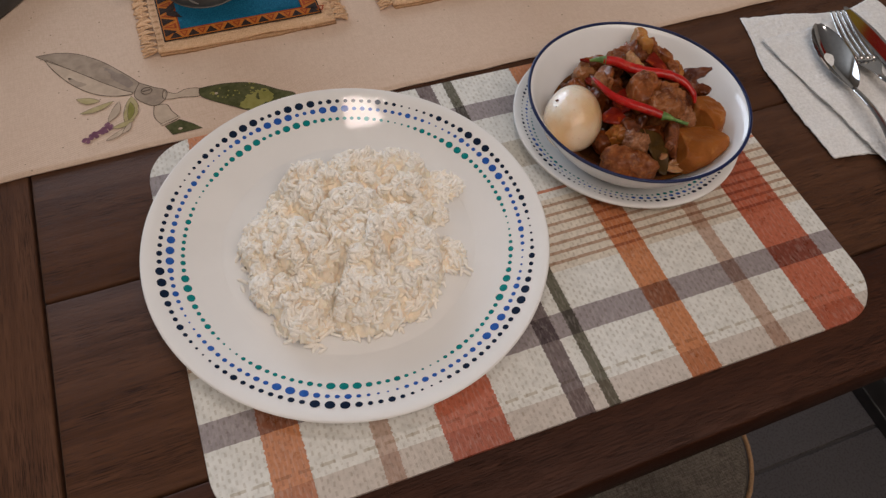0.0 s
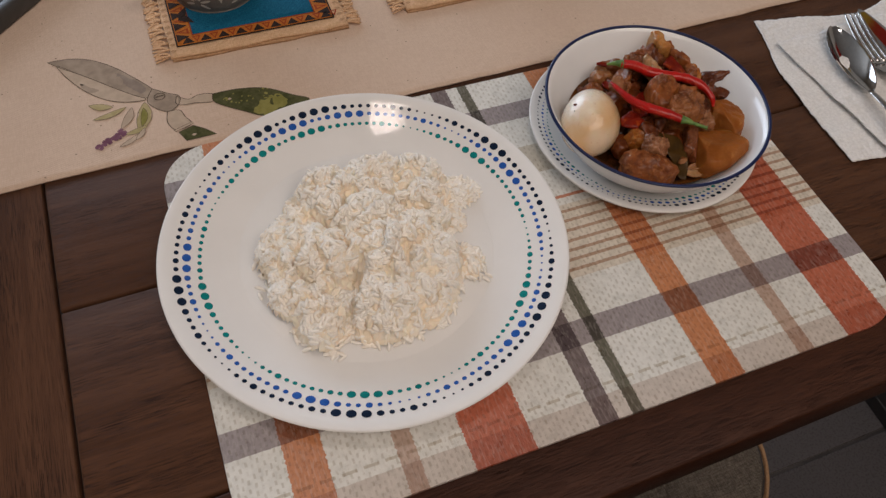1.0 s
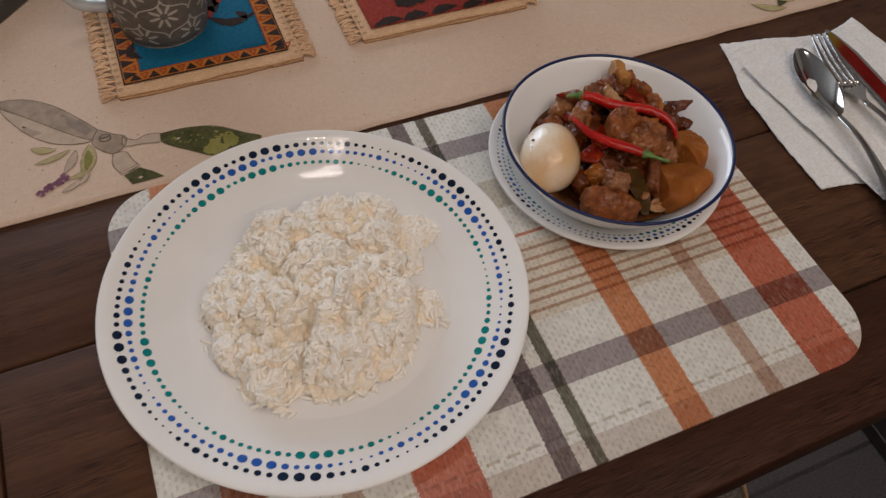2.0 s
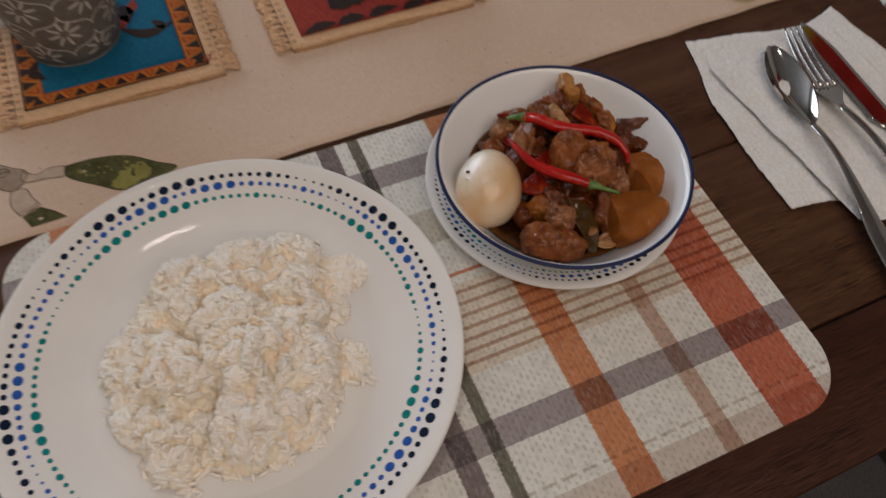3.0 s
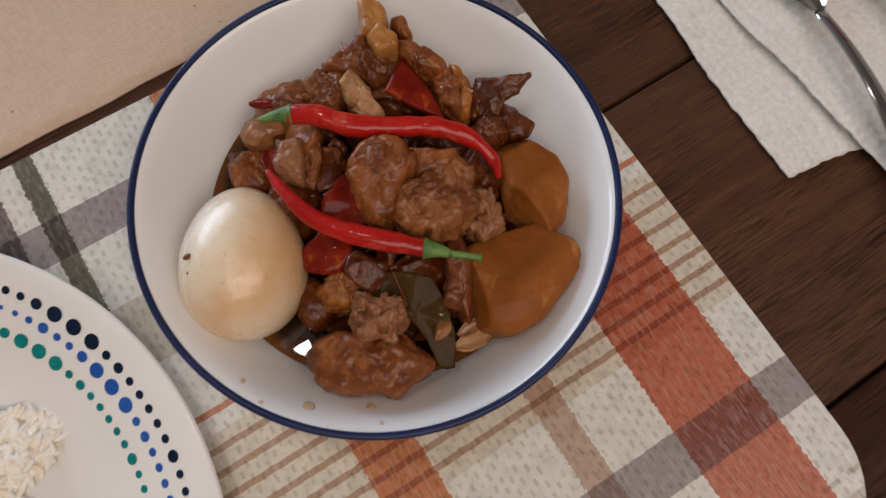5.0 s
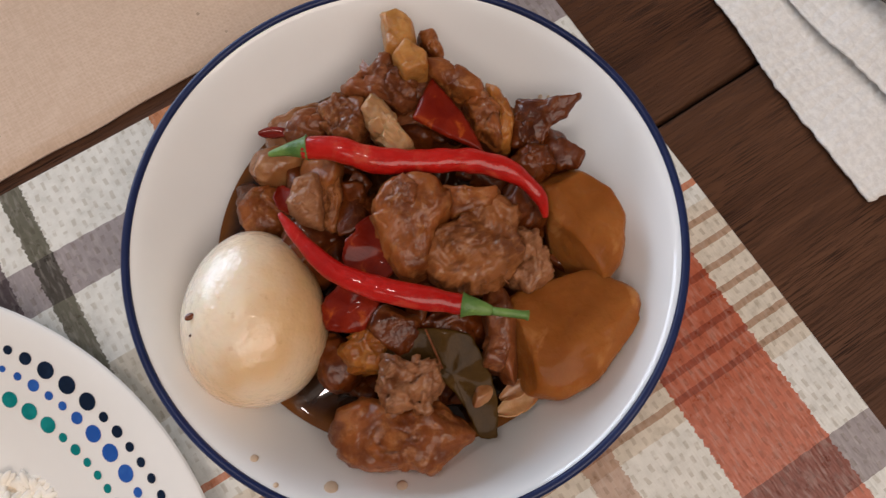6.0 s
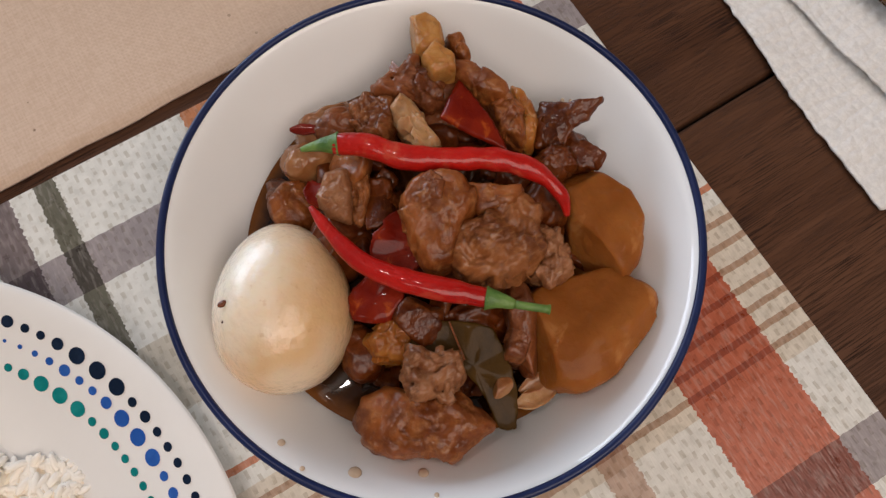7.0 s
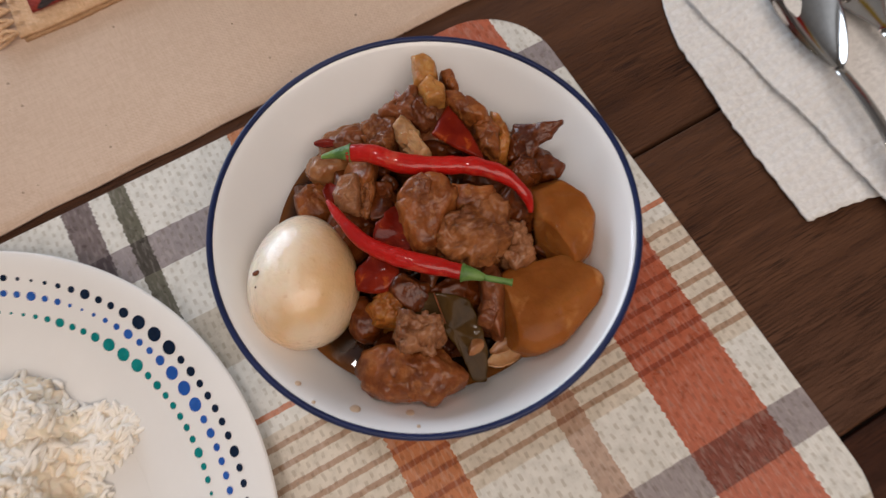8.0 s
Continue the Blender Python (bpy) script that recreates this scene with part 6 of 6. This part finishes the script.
CZ = RT + 0.0006
c1 = coaster((-0.1235, 0.2385, CZ), 0.144, 0.152, "fringed cotton coaster with a blue picture and orange triangle border")
flat(c1, "border_line", C_DARK, -0.0655, 0.0632, 0.0100, 0.1395, 0.00565)
border = flat(c1, "border", C_ORANGE, -0.0643, 0.0620, 0.0112, 0.1383, 0.00580)
flat(c1, "inner_line", C_RUST, -0.0520, 0.0495, 0.0205, 0.1290, 0.00595)
picture = flat(c1, "picture", C_BLUE, -0.0510, 0.0485, 0.0215, 0.1280, 0.00610)
for side in range(4):
    for k in range(9):
        u = 0.0085 + 0.0141 * k
        bm = bmesh.new()
        for (sz, lift, flip) in ((0.0048, 0.0060, 1), (0.0036, 0.00602, -1)):
            mid = u if flip > 0 else u + 0.0070
            if side < 2:
                base, tip = ((0.0118, 0.0192) if side == 0 else (0.1375, 0.1300))
                base, tip = (base, tip) if flip > 0 else (tip, base)
                tri = [(-0.0643 + mid - sz, base), (-0.0643 + mid + sz, base), (-0.0643 + mid, tip)]
            else:
                base, tip = ((-0.0637, -0.0535) if side == 2 else (0.0614, 0.0508))
                base, tip = (base, tip) if flip > 0 else (tip, base)
                tri = [(base, 0.0112 + mid - sz), (base, 0.0112 + mid + sz), (tip, 0.0112 + mid)]
            if flip > 0:
                vs3 = [bm.verts.new((*q, lift + 0.0001)) for q in tri]
                bm.faces.new(vs3)
            else:
                cx, cy = sum(q[0] for q in tri) / 3, sum(q[1] for q in tri) / 3
                for s in (1.0,):
                    o = [bm.verts.new((*q, lift)) for q in tri]
                    i3 = [bm.verts.new((cx + (q[0] - cx) * 0.5, cy + (q[1] - cy) * 0.5, lift)) for q in tri]
                    for a in range(3):
                        b = (a + 1) % 3
                        f = bm.faces.new((o[a], o[b], i3[b], i3[a]))
                        f.material_index = 1
        bmesh.ops.recalc_face_normals(bm, faces=bm.faces[:])
        ob = part("border_triangle", bm, C_DARK, border)
        ob.data.materials.append(C_RUST)
for x, y, l, w, a, b, mat in ((0.010, 0.070, 0.040, 0.010, -8, -0.25, C_DARK), (-0.047, 0.035, 0.022, 0.008, 100, 0.3, C_DARK), (0.008, 0.066, 0.020, 0.012, 60, 0.1, C_RED), (0.018, 0.074, 0.022, 0.012, 95, 0.0, C_DARK), (0.020, 0.082, 0.018, 0.008, 70, 0, C_RED), (0.034, 0.070, 0.014, 0.007, -60, 0.1, C_DARK)):
    bm = bmesh.new()
    leaf_shape(bm, x, y, 0.0064, l, w, a, b, wander=0.3)
    part("picture_shape", bm, mat, picture)

c2 = coaster((0.0770, 0.2430, CZ), 0.152, 0.150, "fringed cotton coaster with a dark red picture")
picture = flat(c2, "picture", C_RED, -0.0655, 0.0640, 0.0090, 0.138, 0.00590)
for x, y, l, w, a, b in ((-0.035, 0.030, 0.055, 0.034, 25, 0.1), (-0.040, 0.060, 0.075, 0.050, 10, 0.0), (-0.005, 0.035, 0.030, 0.018, 80, 0), (-0.063, 0.0095, 0.028, 0.009, 8, 0.1), (-0.036, 0.0105, 0.024, 0.011, 6, 0.12), (-0.010, 0.0110, 0.026, 0.010, 8, 0.1), (0.018, 0.0105, 0.022, 0.009, 5, 0.1), (0.040, 0.0110, 0.024, 0.008, 4, 0.1)):
    bm = bmesh.new()
    leaf_shape(bm, x, y, 0.0063, l, w, a, b, wander=0.5)
    part("picture_shape", bm, C_DARK, picture)

# ---- mug ----
MX, MY, MUGZ = -0.1460, 0.3135, CZ + 0.0064
mug = thing("mug", (MX, MY, MUGZ), "grey stoneware mug with pale carved flowers, on a coaster", "mug")
m_out = [(0, 0.0), (0.031, 0.0), (0.0335, 0.0015), (0.0362, 0.012), (0.0392, 0.040), (0.0412, 0.075), (0.0420, 0.100), (0.0410, 0.1015)]
m_in = [(0, 0.006), (0.030, 0.007), (0.0355, 0.040), (0.0375, 0.075), (0.0388, 0.100), (0.0400, 0.1018)]
out_s = smooth_profile(m_out)
mug_body = part("mug_body", lathe(smooth_profile(m_in) + out_s[::-1], 96), MUG, mug)


def mug_point(arc, z, lift=0.00025):
    r = 0.0335
    for (r0, z0), (r1, z1) in zip(out_s, out_s[1:]):
        if z0 <= z <= z1 and r0 > 0.03:
            r = r0 + (r1 - r0) * (z - z0) / max(z1 - z0, 1e-9)
    th = arc / 0.0385
    return (r + lift) * math.cos(th), (r + lift) * math.sin(th), z


def mug_stroke(bm, path, width):
    rows = []
    for i, (u, z) in enumerate(path):
        a, b = path[max(i - 1, 0)], path[min(i + 1, len(path) - 1)]
        d = Vector((b[0] - a[0], b[1] - a[1])).normalized()
        w = width(i / (len(path) - 1)) / 2
        rows.append([bm.verts.new(mug_point(u - s * d.y * w, z + s * d.x * w)) for s in (-1, 1)])
    for a, b in zip(rows, rows[1:]):
        bm.faces.new((a[0], a[1], b[1], b[0]))


CW, CH = 2 * math.pi * 0.0385 / 6, 0.025
for row in range(5):
    for col in range(6):
        u0, z0 = (col + 0.5 * (row % 2)) * CW, 0.011 + row * CH * 0.86
        bm = bmesh.new()
        for k in range(8):
            a = 2 * math.pi * k / 8 + 0.25
            p = [(u0 + q * math.cos(a), z0 + q * math.sin(a)) for q in (0.0030, 0.0060, 0.0090, 0.0115)]
            if min(z for _, z in p) > 0.002 and max(z for _, z in p) < 0.099:
                mug_stroke(bm, p, lambda t: 0.0006 + 0.0019 * math.sin(math.pi * (0.15 + 0.75 * t)))
        for s in (-1, 1):
            p = []
            for i in range(11):
                t = i / 10
                p.append((u0 + s * CW / 2 * (0.5 - 0.5 * math.cos(math.pi * t)), z0 + 0.0155 - 0.0155 * (t + 0.10 * math.sin(2 * math.pi * t))))
            p = [q for q in p if 0.0015 < q[1] < 0.099]
            if len(p) > 2:
                mug_stroke(bm, p, lambda t: 0.0012)
        if len(bm.faces):
            part("carved_flower", bm, MUG_LINE, mug_body)
        else:
            bm.free()
hp = curve3([(-0.0385, 0.002, 0.080), (-0.058, 0.003, 0.078), (-0.068, 0.003, 0.055), (-0.060, 0.003, 0.030), (-0.0385, 0.002, 0.022)], 8)
part("handle", tube(hp, [0.0055] * len(hp), 14, 0.8), MUG_PALE, mug, "pale glazed handle")

# ---- glass on the second coaster ----
jar = thing("glass_tumbler", (0.112, 0.316, CZ + 0.0062), "small cut-glass tumbler with a thick clear base", "glass")
gp = smooth_profile([(0, 0.0), (0.024, 0.0), (0.0275, 0.002), (0.0290, 0.012), (0.0310, 0.045), (0.0325, 0.080), (0.0318, 0.0812)])
gi = smooth_profile([(0, 0.013), (0.022, 0.014), (0.0262, 0.020), (0.0285, 0.045), (0.0303, 0.080), (0.0312, 0.0812)])
bm = lathe(gi + gp[::-1], 72)
for v in bm.verts:
    r = math.hypot(v.co.x, v.co.y)
    if r > 0.0265 and v.co.z < 0.05:
        k = 1 + 0.03 * math.cos(12 * math.atan2(v.co.y, v.co.x))
        v.co.x *= k
        v.co.y *= k
part("glass_body", bm, GLASS, jar)

# ---- dark tray at the end of the runner ----
tray = thing("serving_tray", (-0.3995, 0.4340, RT + 0.0006), "black serving tray with a grey raised edge", "tray", rz=47)
part("tray_base", box(-0.14, 0.14, -0.136, 0.16, 0, 0.008, 0.002), BLACK, tray)
for x0, x1, y0, y1 in ((-0.15, 0.15, -0.145, -0.136), (-0.15, 0.15, 0.16, 0.169), (-0.15, -0.14, -0.136, 0.16), (0.14, 0.15, -0.136, 0.16)):
    part("tray_edge", box(x0, x1, y0, y1, 0, 0.016, 0.002), GREY_METAL, tray)

# ---- paper towels ----


def napkin_height(base, seed, fold):
    def f(u, v, x, y):
        ripple = 0.0013 * noise.noise(Vector((x * 26, y * 26, seed))) + 0.0005 * noise.noise(Vector((x * 85, y * 85, seed)))
        r = math.hypot(x - 0.285, y - 0.150) + 0.004 * noise.noise(Vector((x * 60, y * 60, seed)))
        ripple += 0.0004 * max(0.0, 1 - r / 0.09) * math.sin(r * 640) * math.sin(math.atan2(y - 0.150, x - 0.285) * (8 + r * 160)) + 0.0002 * noise.noise(Vector((x * 350, y * 350, seed)))
        return base + max(0.0, ripple + 0.0006) + fold * max(0.0, 1 - u * 6) * (0.5 + 0.5 * math.sin(v * 5))
    return f


napkin = thing("paper_napkin", (0, 0, 0), "white quilted paper towel folded in two under the cutlery", "napkin")
part("lower_layer", grid_sheet([(0.2696, -0.0193), (0.422, -0.052), (0.430, 0.118), (0.2930, 0.1456)], 120, 120, napkin_height(T + 0.0012, 1, 0.0018), 0.0008, 0.0030, 1, 0.0095), PAPER, napkin)
part("back_flap", grid_sheet([(0.375, 0.020), (0.446, 0.020), (0.4300, 0.1355), (0.397, 0.1255)], 30, 40, napkin_height(T + 0.0030, 2, 0.0008), 0.0006, 0.0015, 2), PAPER, napkin)
part("upper_layer", grid_sheet([(0.3036, -0.0488), (0.420, -0.080), (0.412, 0.115), (0.2915, 0.1095)], 100, 100, napkin_height(T + 0.0050, 3, 0.0012), 0.0007, 0.0028, 3, 0.001), PAPER, napkin)

# ---- cutlery ----
CUT = T + 0.0072


def along(p0, p1, t, side=0.0, z=0.0):
    d = Vector((p1[0] - p0[0], p1[1] - p0[1], 0))
    n = Vector((-d.y, d.x, 0)).normalized()
    return Vector((p0[0], p0[1], 0)) + d * t + n * side + Vector((0, 0, z))


def blade_mesh(stations, thick, cross=8, dish=None):
    """A flat tapering bar: stations of (middle, half width, z); dish(s) lowers the middle."""
    bm = bmesh.new()
    rows = []
    for k, (mid, half, z) in enumerate(stations):
        a, b = stations[max(k - 1, 0)][0], stations[min(k + 1, len(stations) - 1)][0]
        d = (b - a).normalized()
        n = Vector((-d.y, d.x, 0))
        up, dn = [], []
        for j in range(cross + 1):
            s = 2 * j / cross - 1
            dz = dish(k / (len(stations) - 1), s) if dish else thick * 0.35 * (1 - s * s)
            p = mid + n * half * s + Vector((0, 0, z + dz))
            up.append(bm.verts.new(p))
            dn.append(bm.verts.new(p - Vector((0, 0, thick * (0.25 + 0.75 * (1 - s * s))))))
        rows.append((up, dn))
    for (u0, d0), (u1, d1) in zip(rows, rows[1:]):
        for j in range(cross):
            bm.faces.new((u0[j], u0[j + 1], u1[j + 1], u1[j]))
            bm.faces.new((d0[j], d1[j], d1[j + 1], d0[j + 1]))
        bm.faces.new((u0[0], u1[0], d1[0], d0[0]))
        bm.faces.new((u0[-1], d0[-1], d1[-1], u1[-1]))
    for u, d in (rows[0], rows[-1]):
        for j in range(cross):
            bm.faces.new((u[j], d[j], d[j + 1], u[j + 1]))
    bmesh.ops.recalc_face_normals(bm, faces=bm.faces[:])
    return bm


def ease(a, b, t):
    t = max(0.0, min(1.0, t))
    return a + (b - a) * (3 * t * t - 2 * t ** 3)


# spoon
spoon = thing("spoon", (0, 0, 0), "polished steel tablespoon lying bowl up on the napkin", "spoon")
tip, neck = (0.3445, 0.1085), (0.3203, 0.0290)
st = []
for i in range(81):
    t = i / 80
    st.append((along(tip, neck, t), max(0.0012, 0.0160 * math.sin(math.pi * min(1, (0.012 + 0.985 * t))) ** 0.62 * (1 - 0.18 * (t - 0.45))), CUT + 0.0055 + 0.002 * t))
part("spoon_bowl", blade_mesh(st, 0.0011, 40, lambda t, s: -0.0085 * (1 - s * s) * max(0.0, math.sin(math.pi * (0.02 + 0.96 * t))) ** 0.8), STEEL, spoon)
neck2, end = (0.3207, 0.0305), (0.2930, -0.1050)
st = []
for i in range(29):
    t = i / 28
    st.append((along(neck2, end, t), ease(0.0026, 0.0028, t * 5) if t < 0.2 else ease(0.0028, 0.0088, (t - 0.2) / 0.75) * (1 if t < 0.97 else 0.7), CUT + 0.0070 + 0.0075 * math.sin(math.pi * min(1, t * 1.5)) * (1 - t) - 0.003 * t))
part("spoon_handle", blade_mesh(st, 0.0022, 8), STEEL, spoon)

# fork
fork = thing("fork", (0, 0, 0), "polished steel four-tined dinner fork on the napkin", "fork")
f_tip, f_root, f_neck, f_end = (0.3730, 0.1180), (0.3575, 0.0590), (0.3512, 0.0350), (0.3400, -0.0900)
for k in range(4):
    off = (k - 1.5) * 0.0057
    st = []
    for i in range(13):
        t = i / 12
        st.append((along(f_tip, f_root, t, off * (0.82 + 0.18 * t)), 0.0007 + 0.0012 * min(1, t * 2.2), CUT + 0.0075 - 0.0045 * math.sin(math.pi * (0.15 + 0.6 * t))))
    part("tine", blade_mesh(st, 0.0016, 4), STEEL, fork)
st = []
for i in range(17):
    t = i / 16
    st.append((along(f_root, f_neck, t * 1.02 - 0.02), ease(0.0112, 0.0030, (t - 0.12) / 0.85), CUT + 0.0036 + 0.0045 * t))
part("fork_head", blade_mesh(st, 0.0018, 10, lambda t, s: -0.0016 * (1 - s * s) * (1 - t)), STEEL, fork)
st = []
for i in range(29):
    t = i / 28
    st.append((along(f_neck, f_end, t, 0.004 * math.sin(math.pi * t)), ease(0.0029, 0.0030, t * 5) if t < 0.2 else ease(0.0030, 0.0090, (t - 0.2) / 0.75) * (1 if t < 0.97 else 0.7), CUT + 0.0080 + 0.0050 * math.sin(math.pi * min(1, t * 1.4)) * (1 - t) - 0.005 * t))
part("fork_handle", blade_mesh(st, 0.0022, 8), STEEL, fork)

# knife
knife = thing("table_knife", (0, 0, 0), "polished steel table knife beside the fork", "knife")
k_tip, k_heel, k_end = (0.3880, 0.1235), (0.3790, 0.0080), (0.3690, -0.1000)
st = []
for i in range(25):
    t = i / 24
    st.append((along(k_tip, k_heel, t, -0.001), 0.0012 + 0.0085 * min(1.0, t * 3.4) ** 0.55 if t < 0.9 else ease(0.0095, 0.0045, (t - 0.9) / 0.1), CUT + 0.0022))
part("knife_blade", blade_mesh(st, 0.0014, 6, lambda t, s: 0.0), STEEL, knife)
st = []
for i in range(17):
    t = i / 16
    st.append((along(k_heel, k_end, t), ease(0.0045, 0.0085, t), CUT + 0.0026))
part("knife_handle", blade_mesh(st, 0.0040, 8), STEEL, knife)

# ---- floor tiles ----
bm = box(-0.2222, 0.2222, -0.2222, 0.2222, -0.008, 0.0, 0.0012, 1)
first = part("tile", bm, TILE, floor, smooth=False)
cells = [(-2.13 + 0.45 * i, -2.588 + 0.45 * j) for i in range(12) for j in range(13)]
cells = [(x, y) for x, y in cells if X0 + 0.21 < x < X1 - 0.21 and Y0 + 0.0 < y < Y1 - 0.2]
first.location = (*cells[0], 0.0)
for x, y in cells[1:]:
    ob = new("tile", first.data)
    ob.parent, ob.location = floor, (x, y, 0.0)
